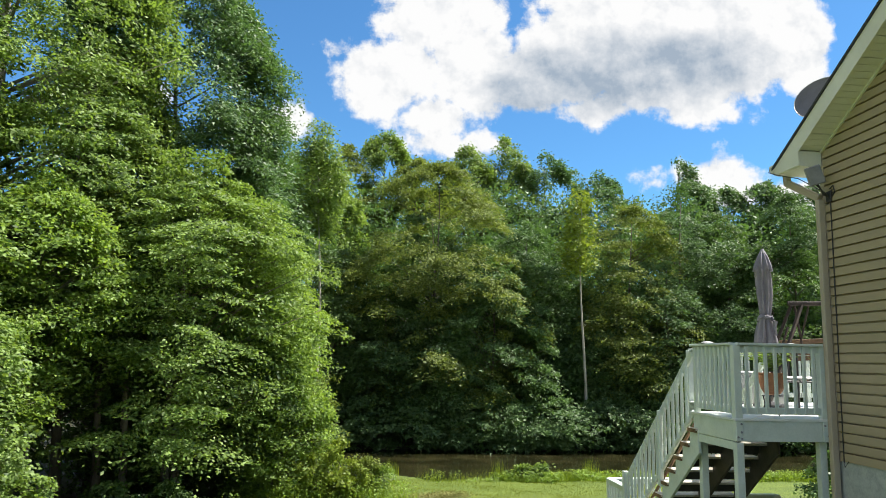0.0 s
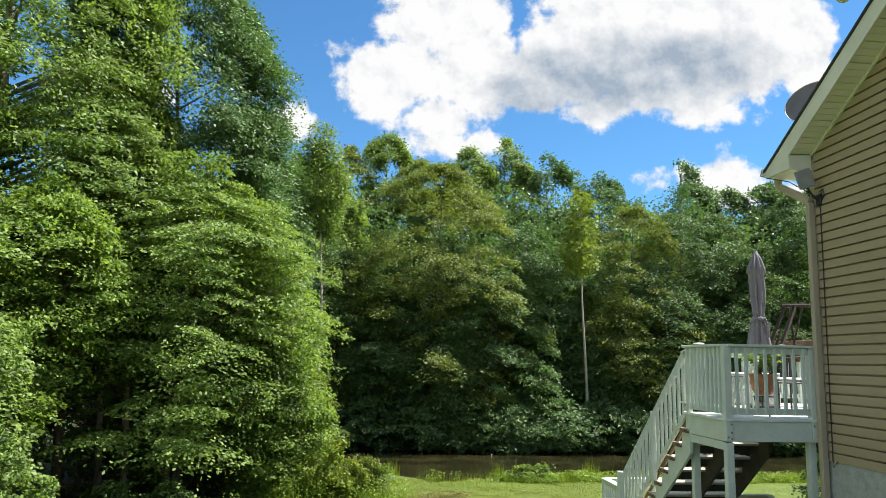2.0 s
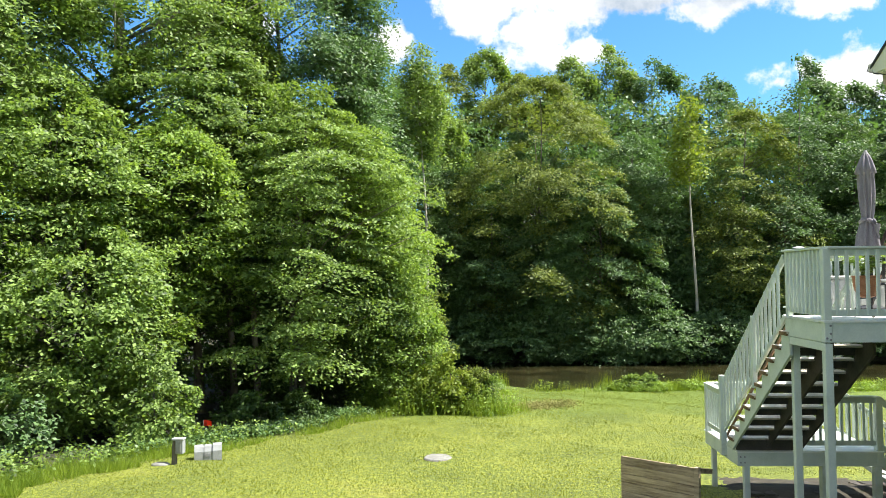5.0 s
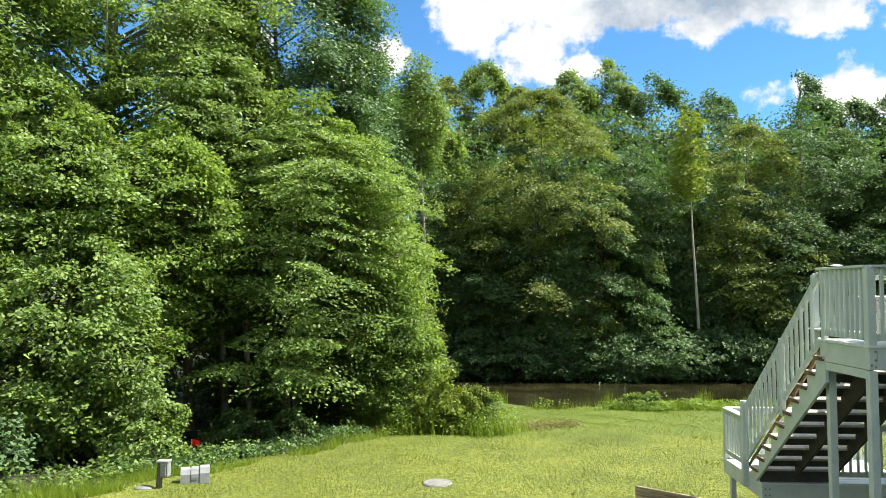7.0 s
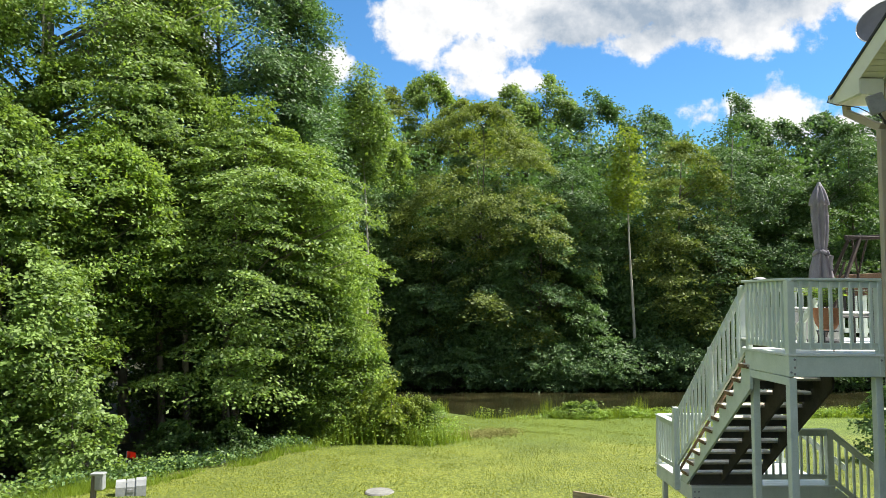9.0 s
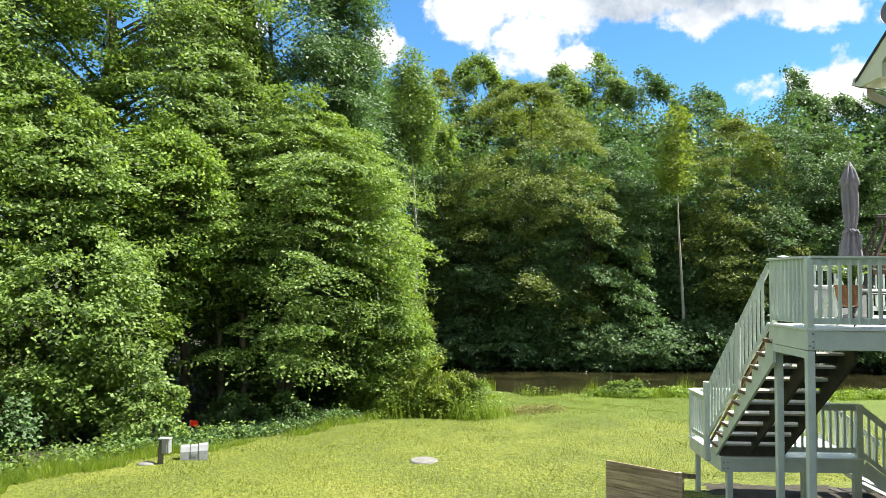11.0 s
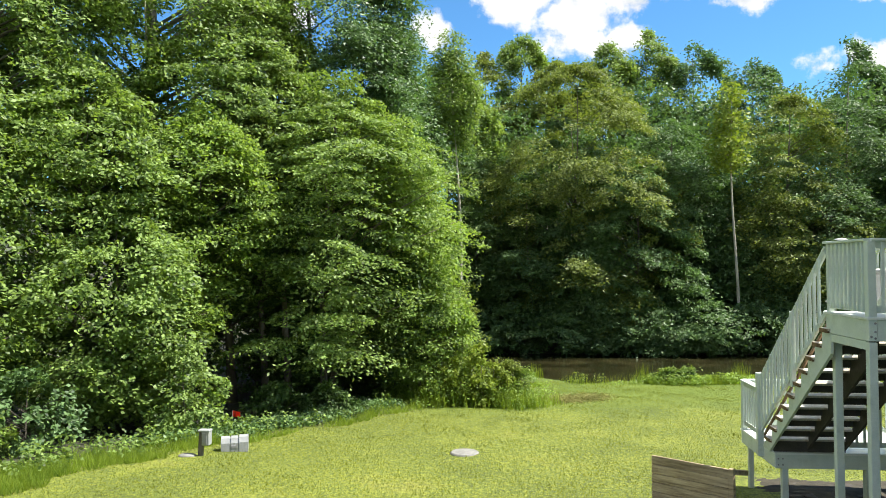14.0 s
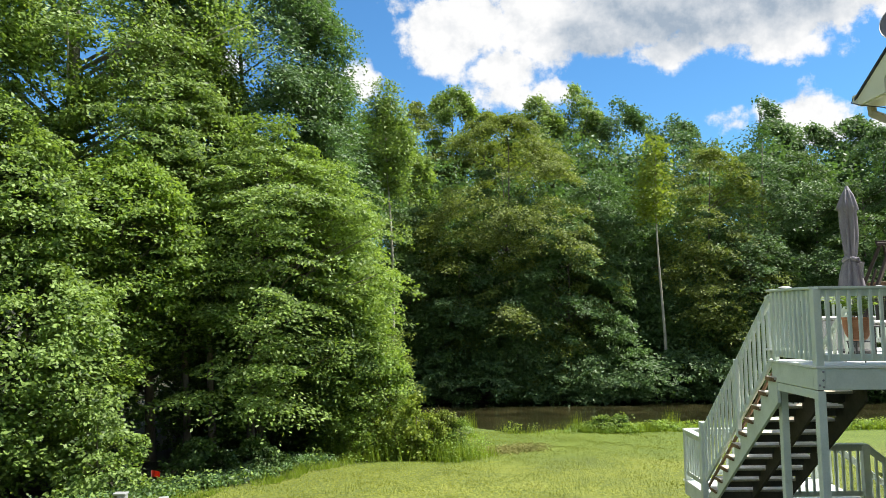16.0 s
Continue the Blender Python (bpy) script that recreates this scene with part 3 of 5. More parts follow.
def make_upper_deck():
    deck = thing("upper_deck", (0, 0, 0), "pale green-white painted wooden deck landing on tall posts", "deck")
    post(deck, 0.05, 0.05, -0.25, FLOOR - 0.30, 0.098, name="post")
    post(deck, 0.05, 0.05, FLOOR - 0.285, FLOOR + RAIL - 0.03, 0.098, name="corner_post", label="white corner post bolted to the rim")
    post(deck, 1.215, 0.05, FLOOR - 0.285, FLOOR + RAIL - 0.03, 0.098, name="corner_post")
    post(deck, 1.21, 0.14, -0.1, FLOOR - 0.29, 0.098)
    post(deck, 0.17, 1.29, -0.1, FLOOR - 0.36, 0.098)
    post(deck, 0.045, DECK_L - 0.05, FLOOR - 0.02, FLOOR + RAIL - 0.03, 0.07, "rail_post")
    bm = bmesh.new()
    block(bm, 0.102, 1.163, 0.012, 0.052, FLOOR - 0.285, FLOOR - 0.032, 0.004)
    part("front_rim", bm, WHITE, deck)
    bm = bmesh.new()
    block(bm, 0.004, 0.044, 0.102, DECK_L, FLOOR - 0.285, FLOOR - 0.032, 0.004)
    part("side_rim", bm, WHITE, deck)
    bm = bmesh.new()
    bar(bm, (0.03, 0.10, FLOOR - 0.345), (0.03, DECK_L + 0.14, FLOOR - 0.345), 0.04, 0.105, 0.004)
    part("bearer", bm, WHITE, deck)
    bm = bmesh.new()
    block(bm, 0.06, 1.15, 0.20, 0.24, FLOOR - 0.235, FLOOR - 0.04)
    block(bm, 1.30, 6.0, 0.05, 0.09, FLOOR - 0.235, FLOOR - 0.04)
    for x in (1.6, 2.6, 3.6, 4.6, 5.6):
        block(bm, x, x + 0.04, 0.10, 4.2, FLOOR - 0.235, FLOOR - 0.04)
    part("joists", bm, SHADEWOOD, deck, "dark joists under the floor")
    # floor boards: the landing, then the deck behind the house
    bm = bmesh.new()
    block(bm, 0, 1, -0.069, 0.069, -0.030, 0, 0.003)
    board = share("floor_board", bm, FLOORPAINT)
    y = -0.01 + 0.069
    while y < DECK_L:
        piece("floor_board", board, Matrix.LocRotScale((-0.015, y, FLOOR), None, (6.2 if y > 0.10 else 1.285, 1, 1)), deck)
        y += 0.144
    while y < 4.3:
        piece("floor_board", board, Matrix.LocRotScale((STAIR_W + 0.04, y, FLOOR), None, (4.95, 1, 1)), deck)
        y += 0.144
    railing(deck, (0.05, 0.05, FLOOR), (1.215, 0.05, FLOOR), bottom=0.05, gap=0.137, face=-0.03)
    railing(deck, (0.05, 0.05, FLOOR), (0.05, DECK_L + 0.03, FLOOR), bottom=0.05, gap=0.122, face=0.03)
    railing(deck, (1.32, 4.2, FLOOR), (6.0, 4.2, FLOOR))
    for x in (1.32, 3.6, 6.0):
        post(deck, x, 4.2, FLOOR - 0.24, FLOOR + RAIL - 0.03, 0.10, "rail_post")
    bolts(deck, [(0.075, -0.004, FLOOR - 0.07), (0.075, -0.004, FLOOR - 0.17), (0.028, -0.004, FLOOR - 0.23), (0.075, -0.004, FLOOR - 0.25), (1.19, -0.004, FLOOR - 0.08), (1.235, -0.004, FLOOR - 0.21)], "X")
    return deck


def make_staircase():
    stair = thing("staircase", (0, STAIR_Y, 0), "painted open-riser wooden staircase with white balusters", "stairs")
    y0 = STAIR_Y

    def stringer(x0, x1, mat, name, label):
        bm = bmesh.new()
        # saw-toothed board: notches above, straight edge below
        top = []
        for k in range(1, 11):
            z = FLOOR - k * RISE - 0.035
            y = STAIR_Y + (k - 1) * GO - 0.24
            top += [(y, z), (y + GO - 0.01, z)]
        end = STAIR_Y + 9 * GO + 0.20
        low = [(end, LOW), (end - 0.32, LOW + 0.0)]
        drop = 0.30
        start = STAIR_Y - 0.26
        low += [(start, FLOOR - RISE - 0.035 - drop)]
        prof = [(start, FLOOR - RISE - 0.035)] + top[1:] + low
        a = [bm.verts.new((x0, y - y0, z)) for y, z in prof]
        b = [bm.verts.new((x1, y - y0, z)) for y, z in prof]
        bm.faces.new(a)
        bm.faces.new(b[::-1])
        for k in range(len(prof)):
            j = (k + 1) % len(prof)
            bm.faces.new((a[k], a[j], b[j], b[k]))
        part(name, bm, mat, stair, label)
    stringer(0.0, 0.04, WHITE, "stringer", "white painted side stringer")
    stringer(0.58, 0.62, SHADEWOOD, "stringer", "dark rough inner stringer")
    stringer(1.16, 1.20, SHADEWOOD, "stringer", "dark rough inner stringer")
    bm = bmesh.new()
    block(bm, -0.03, STAIR_W + 0.01, -0.25, 0.025, -0.034, 0, 0.005)
    tread = share("tread", bm, TREADWOOD)
    bm = bmesh.new()
    block(bm, -0.034, -0.0305, -0.245, 0.02, -0.06, -0.008, 0.001)
    block(bm, -0.025, 0.06, -0.23, -0.20, -0.062, -0.036, 0.001)
    worn_end = share("tread_end", bm, BROWNWOOD)
    for k in range(1, 11):
        piece("tread", tread, Matrix.Translation((0, (k - 1) * GO, FLOOR - k * RISE)), stair)
        piece("tread_end", worn_end, Matrix.Translation((0, (k - 1) * GO, FLOOR - k * RISE)), stair, "worn brown end grain")
    # riser boards, near-black to hold the shade under the treads
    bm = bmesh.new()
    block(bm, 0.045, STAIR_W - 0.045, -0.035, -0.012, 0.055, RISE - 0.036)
    riser = share("riser", bm, SHADEWOOD)
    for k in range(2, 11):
        piece("riser", riser, Matrix.Translation((0, (k - 2) * GO, FLOOR - k * RISE)), stair, "riser board, dark with the shade under the tread" if k == 2 else "")
    # added dark board in place of the shade below the lowest treads
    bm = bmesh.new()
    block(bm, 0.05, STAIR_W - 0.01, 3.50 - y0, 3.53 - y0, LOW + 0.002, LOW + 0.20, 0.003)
    part("shade_board", bm, SHADEWOOD, stair, "dark board added for the shade at the stair foot")
    # left handrail from the landing's post to the newel
    a, b = Vector((0.02, DECK_L + 0.02 - y0, FLOOR - 0.04)), Vector((0.02, 4.03 - y0, 1.30))
    railing(stair, a, b, height=0.93, cap=0.05, gap=0.162, bottom=-0.02, name="handrail", face=0.03)
    bm = bmesh.new()
    bar(bm, a + Vector((0.05, 0, -0.065)), b + Vector((0.05, 0, -0.065)), 0.03, 0.045, 0.004)
    part("rail_cleat", bm, BROWNWOOD, stair, "worn brown cleat under the handrail balusters")
    mid = a.lerp(b, 0.42)
    post(stair, -0.01, mid.y, mid.z - 0.25, mid.z + 0.90, 0.07, "rail_post")
    post(stair, 0.0, 4.03 - y0, LOW - 0.20, 2.32, 0.10, "newel")
    a, b = Vector((1.18, DECK_L + 0.1 - y0, FLOOR - 0.1)), Vector((1.18, 4.03 - y0, 1.30))
    railing(stair, a, b, height=0.93, cap=0.05, gap=0.162, bottom=-0.02, name="handrail")
    return stair


def make_lower_deck():
    deck = thing("lower_deck", (0.05, 3.44, 0), "low white painted wooden deck with railing at the stair foot", "deck")
    o = Vector((0.05, 3.44, 0))

    def L(x, y, z):
        return (x - o.x, y - o.y, z)
    x0, x1, y0, y1 = 0.05, 2.52, 3.44, 5.25
    bm = bmesh.new()
    block(bm, 0, x1 - x0, 0, 0.04, LOW - 0.26, LOW - 0.032, 0.004)
    part("front_rim", bm, WHITE, deck)
    bm = bmesh.new()
    block(bm, -0.0, 0.04, 0.045, y1 - y0, LOW - 0.26, LOW - 0.032, 0.004)
    part("side_rim", bm, WHITE, deck)
    bm = bmesh.new()
    block(bm, 0.05, x1 - x0, y1 - y0 - 0.04, y1 - y0, LOW - 0.26, LOW - 0.032)
    block(bm, x1 - x0 - 0.04, x1 - x0, 0.05, y1 - y0 - 0.05, LOW - 0.26, LOW - 0.032)
    part("back_rim", bm, WHITE, deck)
    bm = bmesh.new()
    block(bm, 0, 1, -0.069, 0.069, -0.030, 0, 0.003)
    board = share("floor_board", bm, FLOORPAINT)
    y = 0.055
    while y < y1 - y0:
        piece("floor_board", board, Matrix.LocRotScale((-0.015, y, LOW), None, (x1 - x0 + 0.03, 1, 1)), deck)
        y += 0.144
    for x, y, s in ((x0 + 0.16, 3.50, 0.10), (x0 + 0.14, 5.18, 0.09), (1.60, 3.62, 0.14), (2.44, 3.52, 0.12), (2.44, 5.18, 0.09)):
        post(deck, *L(x, y, 0)[:2], -0.2, LOW - 0.035 if s < 0.13 else LOW - 0.03, s)
    railing(deck, L(0.09, 4.06, LOW), L(0.09, y1 - 0.05, LOW), height=0.94)
    post(deck, *L(0.09, y1 - 0.05, 0)[:2], LOW - 0.26, LOW + 0.91, 0.09, "rail_post")
    railing(deck, L(0.09, y1 - 0.05, LOW), L(x1 - 0.05, y1 - 0.05, LOW), height=0.94)
    railing(deck, L(1.24, y0 + 0.05, LOW), L(x1 - 0.05, y0 + 0.05, LOW), height=0.94, cap=0.10)
    post(deck, *L(x1 - 0.05, y0 + 0.05, 0)[:2], LOW - 0.26, LOW + 0.93, 0.11, "rail_post")
    post(deck, *L(x1 - 0.05, y1 - 0.05, 0)[:2], LOW - 0.26, LOW + 0.93, 0.11, "rail_post")
    # short flight down to the ground on the house side
    for yy in (y0 + 0.05, y1 - 0.05):
        railing(deck, L(x1, yy, LOW), L(x1 + 1.25, yy, LOW - 0.98), height=0.92, cap=0.06, bottom=0.02, name="step_rail")
        bm = bmesh.new()
        bar(bm, L(x1, yy, LOW - 0.15), L(x1 + 1.25, yy, -0.04), 0.04, 0.22)
        part("step_stringer", bm, WHITE, deck)
    bm = bmesh.new()
    block(bm, -0.14, 0.14, 0.06, y1 - y0 - 0.06, -0.034, 0, 0.004)
    step = share("step", bm, FLOORPAINT)
    for k in range(1, 5):
        piece("step", step, Matrix.Translation((x1 - x0 + 0.27 * k - 0.12, 0, LOW - 0.215 * k)), deck)
    bolts(deck, [(0.05, -0.004, LOW - 0.10), (0.05, -0.004, LOW - 0.2), (0.12, -0.004, LOW - 0.1), (0.12, -0.004, LOW - 0.2)], "X")
    return deck


make_upper_deck()
make_staircase()
make_lower_deck()


# ---- plants ----
def unit(v):
    return v / np.maximum(np.linalg.norm(v, axis=-1, keepdims=True), 1e-9)


def leaf_mesh(name, material, centre, along, normal, length, width, simple=False, blade=False):
    """Many leaves in one mesh: each a small pointed four-cornered blade with a fold."""
    n = len(centre)
    corner = 3 if simple or blade else 4
    along = unit(along)
    across = unit(np.cross(normal, along))
    up = np.cross(along, across)
    length, width = np.broadcast_to(length, n)[:, None], np.broadcast_to(width, n)[:, None]
    corners = np.empty((n, corner, 3), np.float32)
    if corner == 4:
        corners[:, 0] = centre - along * length * 0.5
        corners[:, 1] = centre + across * width * 0.5 + up * width * 0.12 + along * length * 0.06
        corners[:, 2] = centre + along * length * 0.5
        corners[:, 3] = centre - across * width * 0.5 + up * width * 0.12 + along * length * 0.06
    else:
        corners[:, 0] = centre - along * length * 0.5 + across * width * (0.5 if blade else 0.35)
        corners[:, 1] = centre + along * length * 0.5 + across * width * (0.0 if blade else 0.45)
        corners[:, 2] = centre - along * length * (0.5 if blade else 0.15) - across * width * 0.55
    mesh = bpy.data.meshes.new(name)
    mesh.vertices.add(n * corner)
    mesh.vertices.foreach_set("co", corners.reshape(-1))
    mesh.loops.add(n * corner)
    mesh.loops.foreach_set("vertex_index", np.arange(n * corner, dtype=np.int32))
    mesh.polygons.add(n)
    mesh.polygons.foreach_set("loop_start", np.arange(0, n * corner, corner, dtype=np.int32))
    mesh.update(calc_edges=True)
    mesh.validate()
    mesh.materials.append(material)
    return mesh


def sprays(rng, tips, outward, size, wide, thick, per, droop):
    """Leaf places on flat, drooping boughs that end at tips: each bough a row of side twigs, each twig a row of leaves."""
    k = len(tips)
    twigs = max(5, round(per / 9))
    row = max(4, round(per / twigs))
    n = k * twigs * row
    own = np.repeat(np.arange(k), twigs * row)
    twig = np.tile(np.repeat(np.arange(twigs), row), k)
    f = np.tile(np.tile(np.linspace(0.12, 1.0, row), twigs), k) + rng.normal(0, 0.06, n)
    scale = size * (0.55 + 0.9 * rng.random(k))[own]
    grow = wide * (0.6 + 0.8 * rng.random(k * twigs)).repeat(row) * scale / size
    at = (twig + 0.5 + rng.normal(0, 0.35, k * twigs).repeat(row)) / twigs
    hand = np.where(twig % 2 == 0, 1.0, -1.0)
    taper = np.clip(np.sin(np.pi * np.clip(0.10 + 0.80 * at, 0, 1)), 0.1, 1) ** 0.8
    w = hand * f * grow * taper
    u = at + 0.55 * np.abs(w) / scale
    side = np.stack([-outward[:, 1], outward[:, 0], np.zeros(k)], -1)
    roll = rng.normal(0, 0.22, k)[own]
    lift = rng.normal(0, 1, n) * thick - droop * (u * u * scale + 0.5 * np.abs(w) ** 1.5) + roll * w
    c = tips[own] + outward[own] * ((u - 0.8) * scale)[:, None] + side[own] * w[:, None]
    c[:, 2] += lift
    return c, own, side * 1.0, np.clip(u, 0, 1), hand


OUTLINES = {
    "round": lambda s: np.sqrt(np.clip(1 - (2 * s - 0.95) ** 2 * 0.98, 0.02, 1)),
    "oval": lambda s: np.clip(np.sin(np.pi * np.clip(s * 0.86 + 0.13, 0, 1)), 0.03, 1) ** 0.75,
    "dome": lambda s: np.clip(np.sqrt(np.clip(1 - s ** 3.5, 0, 1)) * np.minimum(1, 0.72 + 1.2 * s), 0.05, 1),
    "cone": lambda s: np.clip((1 - s) ** 0.65 * np.minimum(1, 0.55 + 2.2 * s), 0.04, 1),
    "vase": lambda s: np.clip(np.minimum(1, 0.35 + s * 1.1) * np.sqrt(np.clip(1.03 - s ** 3, 0, 1)), 0.04, 1),
}


def make_tree(x, y, top, radius, material, label, base=0.25, n=220, per=70, leaf=(0.15, 0.095), bough=(1.2, 0.55), thick=0.10, droop=0.25,
              outline="oval", bark=None, trunk=0.16, seed=1, name="tree", category="tree", lean=(0.0, 0.0), hollow=0.5, tilt=0.75, group="", low_boughs=(), clump=7, face=1.0, bare=None, simple=False, open_side=None):
    """A tree from its foot to the height top: tapered trunk, limbs, and a crown of leafy boughs with gaps."""
    rng = np.random.default_rng(seed)
    z0 = float(ground_height(x, y)) - 0.05
    high = top - z0
    tree = thing(name, (x, y, z0), label, category, group)
    bark = bark or BARK
    bend = [Vector((lean[0] * k * k + 0.12 * high / 10 * math.sin(k * 5 + seed), lean[1] * k * k + 0.1 * high / 10 * math.sin(k * 4 + 2 * seed), k * high * 0.93)) for k in np.linspace(0, 1, 9)]

    def stem(f):
        f = min(max(f / 0.93, 0), 1) * 8
        i = min(int(f), 7)
        return bend[i].lerp(bend[i + 1], f - i)
    bm = bmesh.new()
    radii = [trunk * (1.25 if i == 0 else 1 - 0.85 * i / 8) for i in range(9)]
    tube(bm, bend, radii, 9)
    part("trunk", bm, bark, tree, smooth=True)
    # where boughs end: lumps on the crown's outline, and some inside it
    heads = max(6, n // clump)
    hs = rng.random(heads * 4)
    hs = hs[rng.random(heads * 4) < 0.12 + 0.88 * OUTLINES[outline](hs)][:heads]
    heads = len(hs)
    ht, hr = rng.random(heads) * math.tau, rng.random(heads)
    if open_side is not None:
        # a tree at a wood's edge grows most of its boughs to the open side
        off = np.mod(ht - open_side + math.pi, math.tau) - math.pi
        turned = (np.abs(off) > 1.9) & (rng.random(heads) < 0.8)
        ht = np.where(turned, open_side + off * 0.55, ht)
    pick = np.arange(n) % heads
    s = np.clip(hs[pick] + rng.normal(0, 0.55 * bough[0] / (high * (1 - base)), n), 0.0, 1.0)
    turn = ht[pick] + rng.normal(0, 0.75 * bough[0], n) / (0.4 * radius + 0.6 * radius * OUTLINES[outline](s))
    lump = 1 + 0.22 * np.sin(turn * 3 + seed + s * 7) * np.sin(s * 11 + seed * 1.7 + turn) + 0.10 * np.sin(turn * 7 - s * 17 + seed)
    reach = OUTLINES[outline](s) * radius * lump * (hollow + (1 - hollow) * np.clip(0.75 * hr[pick] + 0.45 * rng.random(n), 0, 1.1) ** 0.6)
    if bare:
        # a bare, shaded side low in the crown, between two bearings
        keep = ~((np.mod(turn - bare[0], math.tau) < bare[1] - bare[0]) & (s < bare[2]) & (rng.random(n) < 0.85))
        s, turn, reach = s[keep], turn[keep], reach[keep]
        n = len(s)
    z = high * (base + (1 - base) * s)
    mid = np.array([stem(f) for f in z / high])
    out = np.stack([np.cos(turn), np.sin(turn), np.zeros(n)], -1)
    tips = mid * (1, 1, 0) + out * reach[:, None]
    tips[:, 2] = z
    for bx, by, bz, angle in low_boughs:
        tips = np.vstack([tips, (bx - x, by - y, bz - z0)])
        out = np.vstack([out, (math.cos(angle), math.sin(angle), 0)])
        reach = np.append(reach, math.hypot(bx - x, by - y))
        z = np.append(z, bz - z0)
    n = len(z)
    c, own, side, u, hand = sprays(rng, tips, out, bough[0], bough[1], thick, per, droop)
    m = len(c)
    normal = unit(np.array([0, 0, 1.0]) + out[own] * face * (0.25 + 0.5 * u[:, None]) + rng.normal(0, tilt, (m, 3)))
    along = unit(out[own] * 0.6 + side[own] * (hand * 0.7)[:, None] + rng.normal(0, 0.45, (m, 3)) - np.array([0, 0, 0.25]))
    k = 0.7 + 0.6 * rng.random(m)
    crown = new("crown", leaf_mesh("crown", material, c, along, normal, leaf[0] * k, leaf[1] * k, simple=simple or y > 24))
    crown.parent = tree
    # limbs up to the longest boughs
    bm = bmesh.new()
    for i in np.argsort(-reach)[:: max(1, n // 46)][:46]:
        f = max(0.08, (z[i] - reach[i] * 0.55) / high)
        a, b = stem(f), Vector(tips[i])
        knee = a.lerp(b, 0.5) + Vector((0, 0, 0.08 * reach[i]))
        r = trunk * 0.30 * (1 - 0.6 * f)
        tube(bm, [a, knee, b], [r, r * 0.6, r * 0.18], 5)
    tagged(part("branching", bm, bark, tree, smooth=True), kind="stuff")
    return tree


def make_shrub(x, y, top, radius, material, label, n=60, per=60, leaf=(0.12, 0.075), seed=1, name="shrub", group="", bough=(0.55, 0.35), outline="round", base=0.05):
    return make_tree(x, y, top, radius, material, label, base=base, n=n, per=per, leaf=leaf, bough=bough, thick=0.08, droop=0.12, outline=outline,
                     trunk=0.03, seed=seed, name=name, category="shrub", hollow=0.45, tilt=0.7, face=1.8, group=group)


def leaf_bank(name, label, material, boxes, count, leaf, seed, category="woods"):
    """Deep woods too far back to tell tree from tree: one mass of leaf clumps over boxes of (x0, x1, y0, y1, low, high) above the ground."""
    rng = np.random.default_rng(seed)
    cs = []
    for x0, x1, y0, y1, low, high in boxes:
        k = max(1, count // len(boxes) // 40)
        px, py = rng.uniform(x0, x1, k), rng.uniform(y0, y1, k)
        crest = 0.75 + 0.25 * np.sin(px * 0.9 + seed) * np.sin(py * 0.7 + px * 0.35)
        pz = ground_height(px, py) + low + (high * crest - low) * rng.random(k)
        own = np.repeat(np.arange(k), 40)
        c = np.stack([px, py, pz], -1)[own] + rng.normal(0, 1, (k * 40, 3)) * (0.8, 0.8, 0.25)
        cs.append(c)
    c = np.concatenate(cs)
    m = len(c)
    normal = unit(np.array([0, 0, 1.0]) + rng.normal(0, 0.6, (m, 3)))
    mesh = leaf_mesh(name, material, c, rng.normal(0, 1, (m, 3)), normal, leaf[0] * (0.7 + 0.6 * rng.random(m)), leaf[1], simple=True)
    return tagged(new(name, mesh), label, category, kind="stuff")


SUNNY = "broadleaf tree with sunlit layered green boughs at the lawn edge"
TALL = "tall dark green oak with an open crown behind the lawn"
FAR = "broadleaf tree on the far bank of the pond"
RIDGE = "tall green tree on the wooded ridge behind the pond"

# the wood's edge beside the lawn
NEARLEAF = dict(thick=0.08, droop=0.2, tilt=0.65, hollow=0.58, face=1.2, clump=5, open_side=-1.0)
SMALL = dict(thick=0.18, tilt=0.75, hollow=0.6, clump=5, face=1.6, open_side=-1.0, simple=True)
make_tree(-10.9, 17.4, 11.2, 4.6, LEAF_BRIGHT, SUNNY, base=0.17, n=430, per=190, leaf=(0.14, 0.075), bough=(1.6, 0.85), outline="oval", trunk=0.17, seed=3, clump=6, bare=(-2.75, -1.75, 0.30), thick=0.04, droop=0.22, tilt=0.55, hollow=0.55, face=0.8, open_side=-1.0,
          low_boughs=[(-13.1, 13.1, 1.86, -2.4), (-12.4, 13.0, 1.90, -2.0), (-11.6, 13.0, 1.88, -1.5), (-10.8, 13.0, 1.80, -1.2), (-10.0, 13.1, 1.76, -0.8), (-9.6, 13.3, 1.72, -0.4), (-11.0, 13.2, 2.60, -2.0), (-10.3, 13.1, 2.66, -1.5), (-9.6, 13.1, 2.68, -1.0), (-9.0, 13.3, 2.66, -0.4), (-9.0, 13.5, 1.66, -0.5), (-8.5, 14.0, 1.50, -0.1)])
# brighter leaf here puts the sunlit right edge of the wood into colour
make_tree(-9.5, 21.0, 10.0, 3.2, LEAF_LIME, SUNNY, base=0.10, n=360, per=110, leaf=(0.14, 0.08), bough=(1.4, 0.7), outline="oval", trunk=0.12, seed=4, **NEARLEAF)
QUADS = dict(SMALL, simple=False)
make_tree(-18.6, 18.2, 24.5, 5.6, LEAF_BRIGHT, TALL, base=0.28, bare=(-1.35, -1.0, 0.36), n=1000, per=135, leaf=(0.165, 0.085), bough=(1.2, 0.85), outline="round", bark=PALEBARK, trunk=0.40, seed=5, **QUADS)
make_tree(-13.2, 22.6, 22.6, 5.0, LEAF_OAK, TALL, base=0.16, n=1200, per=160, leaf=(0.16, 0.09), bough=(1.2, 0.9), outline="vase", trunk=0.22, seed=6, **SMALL)
